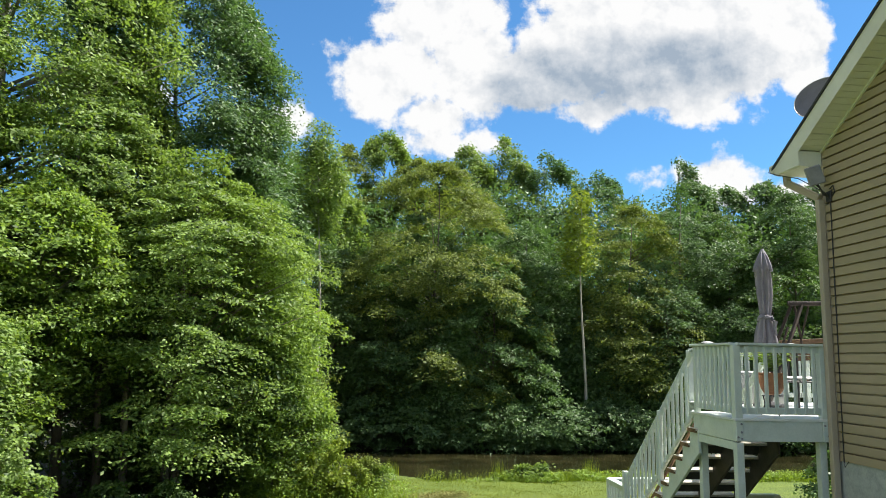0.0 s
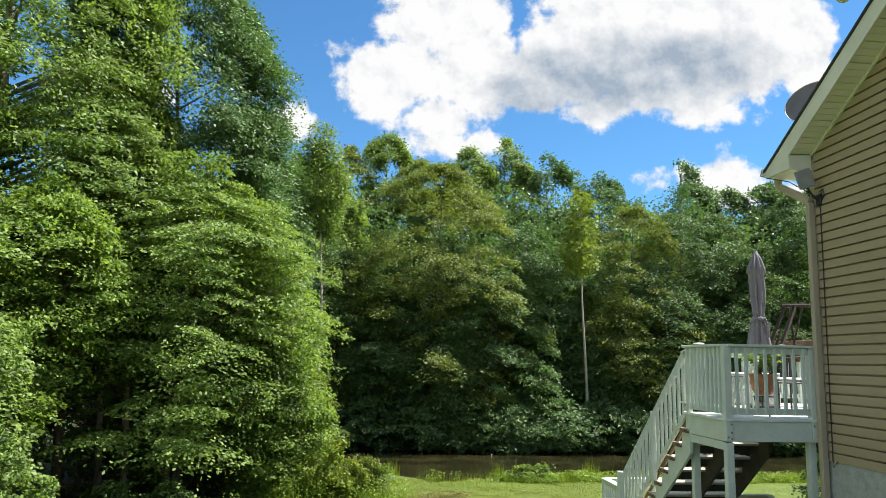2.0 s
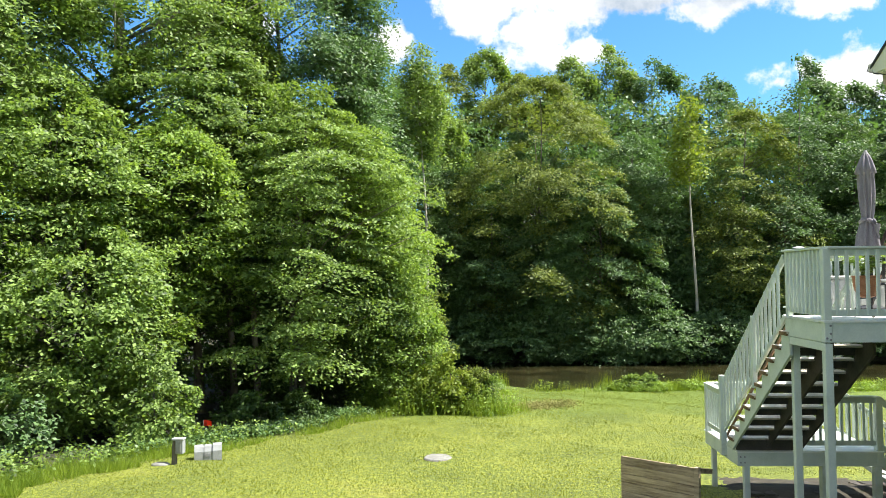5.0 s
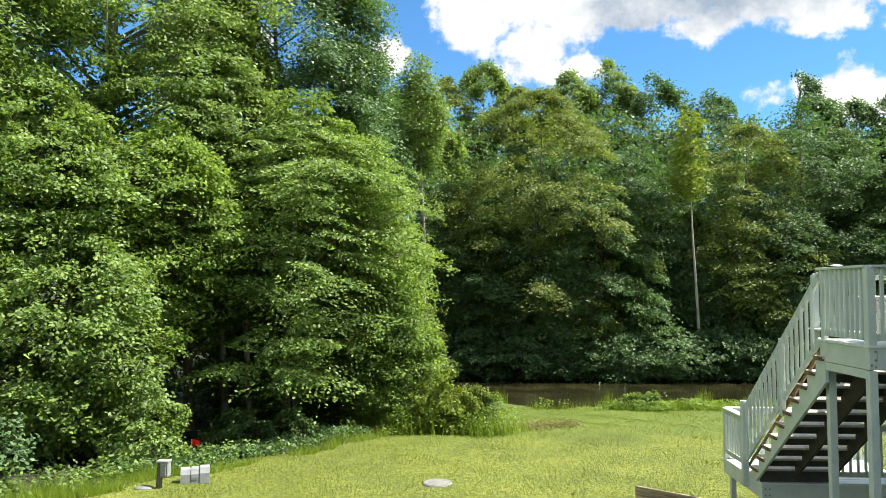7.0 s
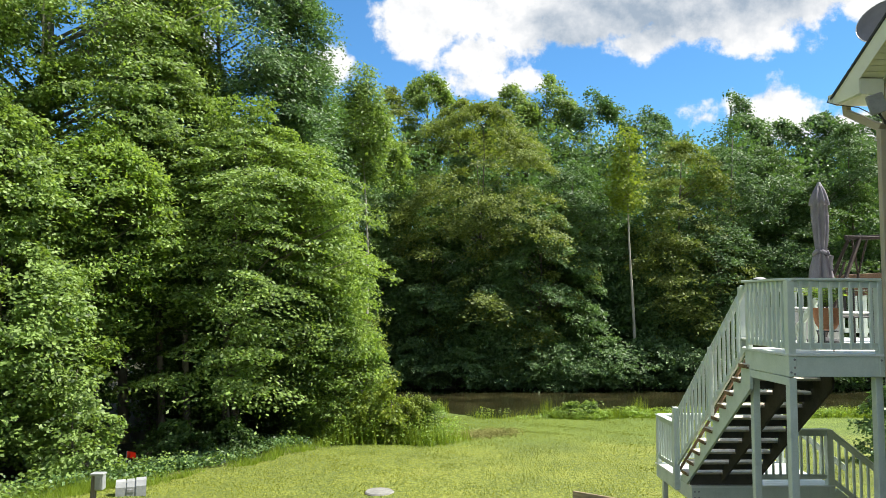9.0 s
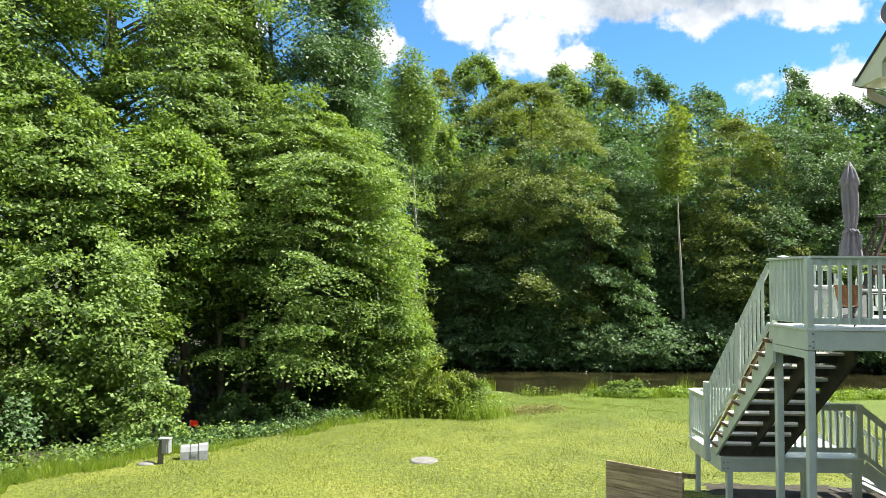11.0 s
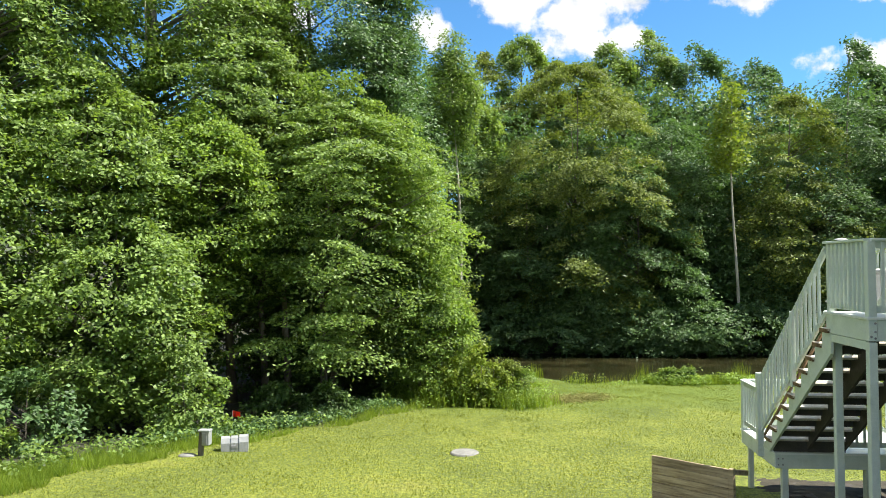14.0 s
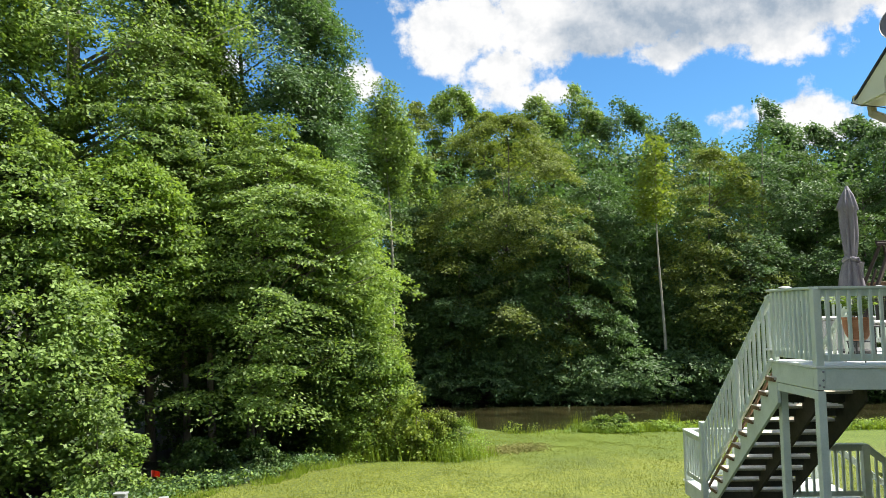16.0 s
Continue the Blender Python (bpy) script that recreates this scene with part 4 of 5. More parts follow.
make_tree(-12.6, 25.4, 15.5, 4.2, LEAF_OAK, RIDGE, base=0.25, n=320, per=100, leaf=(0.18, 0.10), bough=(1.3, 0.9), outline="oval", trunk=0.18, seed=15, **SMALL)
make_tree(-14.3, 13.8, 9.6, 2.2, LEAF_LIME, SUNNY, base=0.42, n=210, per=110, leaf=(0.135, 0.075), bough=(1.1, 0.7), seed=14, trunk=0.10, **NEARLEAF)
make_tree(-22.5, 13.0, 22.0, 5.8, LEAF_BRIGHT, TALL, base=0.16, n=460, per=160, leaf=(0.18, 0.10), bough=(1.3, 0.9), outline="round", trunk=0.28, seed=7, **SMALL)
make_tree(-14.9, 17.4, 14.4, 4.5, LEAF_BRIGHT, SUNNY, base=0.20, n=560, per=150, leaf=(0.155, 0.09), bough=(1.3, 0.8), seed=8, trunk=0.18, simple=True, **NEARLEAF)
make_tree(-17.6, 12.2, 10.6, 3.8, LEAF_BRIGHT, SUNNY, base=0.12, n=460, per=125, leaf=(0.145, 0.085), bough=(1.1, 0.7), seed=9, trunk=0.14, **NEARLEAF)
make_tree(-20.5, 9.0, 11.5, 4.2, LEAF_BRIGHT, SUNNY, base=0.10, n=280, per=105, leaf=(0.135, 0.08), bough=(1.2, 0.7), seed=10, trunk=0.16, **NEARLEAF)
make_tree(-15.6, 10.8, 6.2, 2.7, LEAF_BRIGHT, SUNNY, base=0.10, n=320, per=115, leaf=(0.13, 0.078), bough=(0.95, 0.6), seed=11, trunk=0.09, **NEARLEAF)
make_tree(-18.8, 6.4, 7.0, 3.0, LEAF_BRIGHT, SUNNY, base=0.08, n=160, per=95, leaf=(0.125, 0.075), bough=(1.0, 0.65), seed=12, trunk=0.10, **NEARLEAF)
# same brighter leaf, for the sun on the wood's right side
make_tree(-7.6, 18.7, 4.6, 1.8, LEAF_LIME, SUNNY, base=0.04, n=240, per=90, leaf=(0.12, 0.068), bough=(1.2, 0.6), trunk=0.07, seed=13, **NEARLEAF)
make_tree(-6.6, 19.6, 3.5, 1.0, LEAF_OLIVE, "thin olive sapling at the edge of the lawn", base=0.45, n=40, per=90, leaf=(0.11, 0.05), bough=(1.1, 0.5), thick=0.05, trunk=0.04, seed=51)
# inner trees in darkened leaf, so gaps between the crowns read as shade
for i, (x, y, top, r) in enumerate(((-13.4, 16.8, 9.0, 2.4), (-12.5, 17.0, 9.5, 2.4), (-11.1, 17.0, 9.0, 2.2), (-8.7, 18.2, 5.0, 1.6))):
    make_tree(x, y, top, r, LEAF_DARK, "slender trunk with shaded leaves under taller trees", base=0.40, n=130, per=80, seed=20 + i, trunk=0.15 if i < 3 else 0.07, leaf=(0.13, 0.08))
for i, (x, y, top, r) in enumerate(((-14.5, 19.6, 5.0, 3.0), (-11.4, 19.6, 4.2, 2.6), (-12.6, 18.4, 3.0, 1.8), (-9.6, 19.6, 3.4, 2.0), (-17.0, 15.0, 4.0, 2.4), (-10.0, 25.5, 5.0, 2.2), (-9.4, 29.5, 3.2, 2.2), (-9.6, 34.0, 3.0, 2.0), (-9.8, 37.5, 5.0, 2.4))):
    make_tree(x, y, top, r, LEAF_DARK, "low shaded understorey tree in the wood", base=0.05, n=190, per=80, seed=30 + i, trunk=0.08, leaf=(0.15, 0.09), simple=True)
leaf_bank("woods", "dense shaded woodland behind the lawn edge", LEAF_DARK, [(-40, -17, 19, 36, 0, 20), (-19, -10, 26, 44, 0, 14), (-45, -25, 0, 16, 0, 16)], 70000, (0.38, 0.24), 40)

# between lawn and pond
make_tree(-7.6, 34.2, 18.2, 1.6, LEAF_BRIGHT, "slender light green tree with a bare lower trunk", base=0.68, n=150, per=80, leaf=(0.19, 0.11), bough=(1.2, 0.8), thick=0.2, outline="oval", trunk=0.13, seed=50, bark=PALEBARK, hollow=0.4,
          low_boughs=[(-6.9, 33.9, 9.8, 0.0), (-6.7, 33.8, 9.2, -0.2), (-8.2, 33.6, 9.4, -2.4), (-6.5, 34.0, 8.8, 0.1), (-7.0, 33.6, 6.8, -0.5)])
make_tree(-11.0, 33.0, 15.5, 3.8, LEAF_OAK, RIDGE, base=0.2, n=300, per=70, leaf=(0.24, 0.15), bough=(1.6, 1.0), thick=0.25, seed=53, trunk=0.2, outline="round")

# far bank
FARLEAF = dict(leaf=(0.22, 0.105), bough=(1.7, 1.0), thick=0.12, face=1.2, tilt=0.75, open_side=-1.4)
# added dark tree within the next crown: fills its gaps, hides its trunk
make_tree(0.3, 47.0, 16.5, 4.6, LEAF_DARK, FAR, base=0.05, n=150, per=120, outline="round", trunk=0.14, seed=68, leaf=(0.30, 0.18), bough=(1.9, 1.0))
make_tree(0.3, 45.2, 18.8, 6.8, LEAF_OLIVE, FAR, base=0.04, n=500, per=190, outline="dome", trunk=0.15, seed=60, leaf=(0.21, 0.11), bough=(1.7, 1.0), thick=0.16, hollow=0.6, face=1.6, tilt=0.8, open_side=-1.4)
# these two take the lighter leaf in place of sun on their sprays
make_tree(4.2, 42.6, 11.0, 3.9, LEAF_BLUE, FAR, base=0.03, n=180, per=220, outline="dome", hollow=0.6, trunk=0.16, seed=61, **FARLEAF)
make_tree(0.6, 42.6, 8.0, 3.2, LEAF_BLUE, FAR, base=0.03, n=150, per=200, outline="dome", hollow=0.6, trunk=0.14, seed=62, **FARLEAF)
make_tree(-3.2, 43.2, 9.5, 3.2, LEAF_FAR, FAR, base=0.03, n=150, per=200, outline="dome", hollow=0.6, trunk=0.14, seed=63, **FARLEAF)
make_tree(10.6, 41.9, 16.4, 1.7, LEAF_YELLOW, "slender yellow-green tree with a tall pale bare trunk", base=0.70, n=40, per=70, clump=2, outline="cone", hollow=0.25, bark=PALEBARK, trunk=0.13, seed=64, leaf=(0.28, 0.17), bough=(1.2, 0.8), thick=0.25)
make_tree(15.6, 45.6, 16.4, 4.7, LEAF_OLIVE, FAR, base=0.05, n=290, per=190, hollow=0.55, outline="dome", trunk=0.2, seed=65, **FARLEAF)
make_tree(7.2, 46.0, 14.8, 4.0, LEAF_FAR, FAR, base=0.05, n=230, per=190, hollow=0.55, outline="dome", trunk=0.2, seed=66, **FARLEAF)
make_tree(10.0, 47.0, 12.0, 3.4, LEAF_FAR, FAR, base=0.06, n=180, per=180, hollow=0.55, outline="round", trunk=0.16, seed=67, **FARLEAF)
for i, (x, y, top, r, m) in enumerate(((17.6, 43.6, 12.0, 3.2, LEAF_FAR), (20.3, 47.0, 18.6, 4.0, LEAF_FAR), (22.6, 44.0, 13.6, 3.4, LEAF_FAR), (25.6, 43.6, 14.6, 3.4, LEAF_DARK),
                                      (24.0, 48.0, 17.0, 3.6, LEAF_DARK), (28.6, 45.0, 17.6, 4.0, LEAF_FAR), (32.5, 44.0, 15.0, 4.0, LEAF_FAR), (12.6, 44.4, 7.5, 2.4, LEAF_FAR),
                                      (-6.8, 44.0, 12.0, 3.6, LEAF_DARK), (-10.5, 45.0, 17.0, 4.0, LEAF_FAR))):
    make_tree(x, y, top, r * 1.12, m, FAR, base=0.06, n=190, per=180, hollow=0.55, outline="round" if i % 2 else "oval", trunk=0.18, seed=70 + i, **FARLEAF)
for i, (x, y, top, r, m) in enumerate(((-9.4, 51.0, 20.6, 3.0, LEAF_BRIGHT), (-3.4, 76.0, 30.9, 3.4, LEAF_BRIGHT), (-7.5, 74.0, 28.3, 3.2, LEAF_OLIVE), (10.8, 74.6, 30.4, 3.3, LEAF_BRIGHT),
                                      (15.8, 73.5, 28.3, 3.6, LEAF_OAK), (21.6, 72.0, 26.0, 3.6, LEAF_OAK), (30.4, 70.0, 27.4, 3.3, LEAF_OAK), (4.5, 76.0, 27.0, 3.6, LEAF_OLIVE),
                                      (35.0, 68.0, 23.6, 3.2, LEAF_OAK), (-13.0, 70.0, 26.0, 3.6, LEAF_OAK), (39.0, 66.0, 24.0, 3.8, LEAF_FAR), (6.6, 73.0, 28.6, 3.2, LEAF_BRIGHT), (0.5, 72.0, 26.5, 3.4, LEAF_OLIVE), (45.0, 66.0, 25.0, 4.0, LEAF_OAK))):
    make_tree(x, y, top, r * 1.4, m, RIDGE, base=0.30, n=300, per=75, leaf=(0.32, 0.20), bough=(1.4, 1.0), thick=0.25, hollow=0.4, outline=("round", "dome", "oval")[i % 3], trunk=0.22, seed=90 + i, tilt=0.7, clump=9, open_side=-1.2)
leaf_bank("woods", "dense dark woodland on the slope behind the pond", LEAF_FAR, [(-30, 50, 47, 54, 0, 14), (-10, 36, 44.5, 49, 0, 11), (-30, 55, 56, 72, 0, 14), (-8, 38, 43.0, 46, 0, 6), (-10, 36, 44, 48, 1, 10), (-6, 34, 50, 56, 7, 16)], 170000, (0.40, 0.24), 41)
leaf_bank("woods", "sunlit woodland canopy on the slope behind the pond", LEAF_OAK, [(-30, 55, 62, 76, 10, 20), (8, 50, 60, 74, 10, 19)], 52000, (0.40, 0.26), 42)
k = 0
# the middle shrubs are brightened by leaf colour, as if sunlit
for x, r, top, m in ((-6.0, 1.5, 0.7, LEAF_FAR), (-3.6, 1.4, 0.4, LEAF_FAR), (-1.2, 1.6, 0.8, LEAF_BLUE), (1.2, 1.4, 0.5, LEAF_BLUE), (3.2, 1.8, 1.3, LEAF_BLUE), (5.0, 1.4, 1.0, LEAF_BLUE), (6.8, 1.5, 0.6, LEAF_BLUE),
                     (8.8, 1.7, 0.9, LEAF_BLUE), (11.2, 1.6, 0.7, LEAF_FAR), (13.4, 1.5, 0.8, LEAF_FAR), (15.8, 1.8, 1.0, LEAF_FAR), (18.4, 1.8, 0.9, LEAF_FAR), (21.2, 1.8, 0.9, LEAF_FAR), (24.0, 1.8, 0.8, LEAF_FAR), (27.0, 2.0, 1.0, LEAF_FAR)):
    make_shrub(x, 41.4, top + 0.7, r * 1.35, m, "low leafy shrub overhanging the far pond bank", n=130, per=60, leaf=(0.24, 0.14), seed=120 + k, group="shrubs along the far bank", bough=(1.0, 0.8))
    k += 1

# shrubs at the edge of the lawn and beside the house
for i, (x, y, top, r, m, leaf) in enumerate(((-13.3, 10.3, 2.6, 1.4, LEAF_BRIGHT, (0.12, 0.075)), (-15.9, 7.4, 1.7, 1.3, LEAF_OAK, (0.12, 0.075)), (-16.6, 5.6, 2.2, 1.6, LEAF_BRIGHT, (0.12, 0.075)), (-11.8, 13.6, 0.4, 1.0, LEAF_DARK, (0.12, 0.08)),
                                            (-10.4, 14.6, 0.3, 1.2, LEAF_DARK, (0.12, 0.08)), (-6.9, 17.9, 1.0, 1.0, LEAF_LIME, (0.10, 0.05)), (-5.40, 17.2, 1.35, 0.65, LEAF_YELLOW, (0.13, 0.085)), (-4.5, 17.8, 0.65, 0.85, LEAF_OLIVE, (0.09, 0.05)), (-3.9, 18.0, 0.35, 0.6, LEAF_BRIGHT, (0.09, 0.045)), (-7.7, 17.6, 0.9, 0.8, LEAF_LIME, (0.09, 0.045)), (-6.2, 17.4, 0.85, 0.8, LEAF_YELLOW, (0.10, 0.06)), (-5.0, 17.5, 0.80, 0.7, LEAF_YELLOW, (0.10, 0.055)),
                                            (-8.0, 18.6, 1.2, 1.1, LEAF_LIME, (0.10, 0.055)), (-5.9, 18.6, 1.0, 1.0, LEAF_LIME, (0.10, 0.05)), (9.3, 12.3, 1.7, 1.3, LEAF_OAK, (0.11, 0.07)))):
    if 17 < y < 19:
        make_shrub(x, y, top, r, m, "loose spiky yellow-green bush beside the mown lawn", n=46, per=60, leaf=leaf, seed=140 + i, outline="vase", bough=(0.50, 0.20))
    else:
        make_shrub(x, y, top, r, m, "leafy green shrub at the rough edge of the lawn", n=70, per=80, leaf=leaf, seed=140 + i, outline="round" if i % 2 else "cone", bough=(0.6, 0.3))


def blades(name, label, material, x, y, height, width, seed, category="grass", tilt=0.35):
    """Upright blades of grass or reed as one mass."""
    rng = np.random.default_rng(seed)
    n = len(x)
    drift = 0.5 + 0.5 * np.sin(x * 2.3 + 1.1 * np.sin(y * 1.3)) * np.sin(y * 1.9 + seed)
    h = height * (0.45 + 0.75 * rng.random(n)) * (0.6 + 0.7 * drift)
    up = unit(np.stack([rng.normal(0, tilt, n), rng.normal(0, tilt, n), np.ones(n)], -1))
    c = np.stack([x, y, ground_height(x, y)], -1) + up * (h * 0.48)[:, None]
    normal = np.stack([rng.normal(0, 1, n), rng.normal(0, 1, n), np.zeros(n) + 0.2], -1)
    return tagged(new(name, leaf_mesh(name, material, c, up, unit(normal), h, width, blade=True)), label, category, kind="stuff")


def lawn_edge(y):
    """Where the mown lawn ends on the wood's side, at y."""
    wave = 0.16 * np.sin(y * 2.1) + 0.10 * np.sin(y * 4.7 + 1.0) + 0.06 * np.sin(y * 9.1)
    return np.interp(y, (-2, 3.1, 4.1, 6.1, 7.6, 9.2, 12.4, 14.0, 16.6, 20, 26), (-15.6, -14.4, -13.9, -13.15, -12.5, -11.65, -9.76, -8.8, -7.8, -5.2, -3.4)) + wave


rng = np.random.default_rng(7)
y = 0.5 + 27.5 * rng.random(150000) ** 1.25
x = rng.uniform(-14.5, 9.0, len(y))
ok = (x > lawn_edge(y)) & ~((x > 0.0) & (x < 4.0) & (y > 2.0) & (y < 6.3)) & (y < shore(x))
blades("lawn_grass", "short mown yellow-green lawn grass", BLADE, x[ok], y[ok], 0.055, 0.012, 8, tilt=0.6)
y = np.concatenate([rng.uniform(0, 9.5, 15000), rng.uniform(9.5, 17.5, 2500)])
y = y[(np.sin(y * 3.1) + np.sin(y * 1.3 + 2) + rng.normal(0, 0.9, len(y))) > -0.7]
x = lawn_edge(y) + 0.35 - np.abs(rng.normal(0, 1.0, len(y))) * np.interp(y, (0, 8, 11), (1.3, 0.8, 0.3))
blades("tall_grass", "tall unmown grass along the wood's edge", WEED, x, y, 0.34, 0.014, 9, tilt=0.5)


def undergrowth(name, label, material, x, y, tall, spread, per, leaf, seed, simple=False):
    """Low leafy weeds, too many to count, as one mass."""
    rng = np.random.default_rng(seed)
    k = len(x)
    h = tall * (0.35 + 0.9 * rng.random(k))
    own = np.repeat(np.arange(k), per)
    c = np.stack([x, y, ground_height(x, y)], -1)[own] + rng.normal(0, 1, (k * per, 3)) * (spread, spread, 0)
    c[:, 2] += h[own] * rng.random(k * per) ** 0.6
    normal = unit(np.array([0, 0, 1.0]) + rng.normal(0, 0.6, (len(c), 3)))
    mesh = leaf_mesh(name, material, c, rng.normal(0, 1, (len(c), 3)) * (1, 1, 0.5), normal, leaf[0] * (0.7 + 0.6 * rng.random(len(c))), leaf[1] * 1.3, simple=simple)
    return tagged(new(name, mesh), label, "weeds", kind="stuff")


y = rng.uniform(8.5, 17.5, 420)
x = lawn_edge(y) - 0.6 - np.abs(rng.normal(0, 0.9, len(y)))
undergrowth("weeds", "low leafy green weeds along the wood's edge", LEAF_OAK, x, y, 0.26, 0.2, 26, (0.10, 0.06), 13)
y = np.concatenate([rng.uniform(1.0, 8.0, 90), rng.uniform(8.0, 16.0, 40)])
x = lawn_edge(y) - 0.3 - np.abs(rng.normal(0, 1.2, len(y)))
undergrowth("weeds", "sunlit yellow-green weeds along the wood's edge", LEAF_BRIGHT, x, y, 0.5, 0.16, 30, (0.10, 0.055), 14)
x = -9.4 + 6.6 * rng.beta(1.6, 2.1, 420)
y = 17.7 + 0.25 * np.sin(x * 2) + rng.normal(0, 0.45, len(x)) + np.clip(-6.5 - x, 0, 3) * 0.2
undergrowth("weeds", "tangled olive weeds in front of the bushes", LEAF_LIME, x, y, 0.85, 0.16, 30, (0.09, 0.045), 15)
x = -9.2 + 6.8 * rng.beta(1.5, 2.0, 4200)
y = 17.5 + 0.25 * np.sin(x * 2) + rng.normal(0, 0.4, len(x)) + np.clip(-6.5 - x, 0, 3) * 0.2
blades("tall_grass", "tall spiky weed stems in front of the bushes", WEED, x, y, 0.75, 0.022, 18, tilt=0.22)
x = rng.uniform(-4.5, -0.8, 200)
y = 18.2 + (x + 4.5) * 0.35 + rng.normal(0, 0.4, len(x))
undergrowth("weeds", "sparse dry weeds on the lawn's bank", DRYWEED, x, y, 0.20, 0.2, 22, (0.08, 0.035), 16)
y = rng.uniform(17.0, 27.0, 4000)
x = lawn_edge(y) + rng.normal(-0.3, 0.5, len(y))
blades("tall_grass", "rough grass on the bank of the pond", WEED, x, y, 0.24, 0.02, 10)
x = rng.uniform(-2.0, 22.0, 15000)
y = shore(x) - np.abs(rng.normal(0, 0.7, len(x))) - 0.2
dense = (rng.random(len(x)) < 0.10) | (x > 2.2)
blades("pond_grass", "tall green grass and weeds at the pond's edge", WEED, x[dense], y[dense], 0.50, 0.018, 11, tilt=0.2)
for i, x in enumerate((2.0, 2.3, 6.3, 6.7, -3.2)):
    rr = np.random.default_rng(200 + i)
    px = x + rr.normal(0, 0.18, 60)
    blades("reed_clump", "upright green reeds at the pond's edge", WEED, px, shore(px) - 0.5 + rr.normal(0, 0.12, 60), 0.85, 0.03, 210 + i, "reeds", 0.1)
x = np.concatenate([rng.uniform(2.4, 20.0, 300), rng.normal(3.6, 0.7, 80), rng.uniform(-3.0, 2.0, 8)])
y = shore(x) - 0.7 - np.abs(rng.normal(0, 0.45, len(x)))
undergrowth("weeds", "leafy green weeds along the pond's edge", LEAF_LIME, x, y, 0.46, 0.15, 30, (0.12, 0.06), 17, simple=True)
for i, (x, top) in enumerate(((3.2, -0.95), (4.0, -0.85))):
    make_shrub(x, float(shore(x)) - 0.8, top, 0.5, LEAF_BRIGHT, "leafy weed at the pond's edge", n=34, per=44, leaf=(0.15, 0.09), seed=220 + i, name="weed", outline="vase")


# ---- things on and about the deck ----
def make_umbrella():
    x, y = 1.93, 2.6
    u = thing("patio_umbrella", (x, y, FLOOR), "closed grey canvas patio umbrella tied round the middle", "umbrella")
    bm = bmesh.new()
    tube(bm, [(0, 0, 0), (0, 0, 2.55)], [0.022, 0.022], 10)
    part("pole", bm, METAL, u, smooth=True)
    bm = bmesh.new()
    rings = []
    prof = [(0.03, 2.56), (0.085, 2.45), (0.125, 2.33), (0.150, 2.22), (0.118, 2.205), (0.122, 2.05), (0.118, 1.85), (0.105, 1.65), (0.085, 1.50), (0.072, 1.44), (0.115, 1.36), (0.150, 1.20), (0.175, 1.02), (0.185, 0.86)]
    for k, (r0, z) in enumerate(prof):
        ring = []
        for j in range(40):
            a = j * math.tau / 40
            r = r0 * 0.80
            fold = 1 + 0.40 * math.cos(a * 8 + 0.5 * math.sin(z * 3)) + 0.10 * math.sin(a * 3 + z * 6)
            ring.append(bm.verts.new((r * fold * math.cos(a), r * fold * math.sin(a), z + (0.07 * math.cos(a * 8) if k == len(prof) - 1 else 0.02 * math.cos(a * 8)))))
        rings.append(ring)
    for lo, hi in zip(rings, rings[1:]):
        for j in range(40):
            bm.faces.new((lo[j], lo[(j + 1) % 40], hi[(j + 1) % 40], hi[j]))
    bm.faces.new(rings[0])
    part("canopy", bm, CANVAS, u, "grey folded canvas", smooth=True)
    bm = bmesh.new()
    tube(bm, [(0.10 * math.cos(a), 0.10 * math.sin(a), 1.45 + 0.03 * math.sin(2 * a)) for a in np.linspace(0, math.tau, 14)], [0.035] * 14, 6)
    tube(bm, [(0.03, -0.11, 1.45), (0.08, -0.16, 1.38), (0.07, -0.15, 1.26), (0.09, -0.16, 1.15)], [0.05, 0.045, 0.03, 0.02], 6)
    part("tie", bm, CANVAS, u, "knotted canvas tie", smooth=True)
    bm = bmesh.new()
    lathe(bm, [(0.02, 0.09), (0.05, 0.02), (0.03, 0.0)][::-1], 10, (0, 0, 2.52))
    part("finial", bm, METAL, u)
    bm = bmesh.new()
    lathe(bm, [(0.25, 0), (0.25, 0.04), (0.05, 0.09), (0.04, 0.25)], 20)
    part("base", bm, BLACK, u)


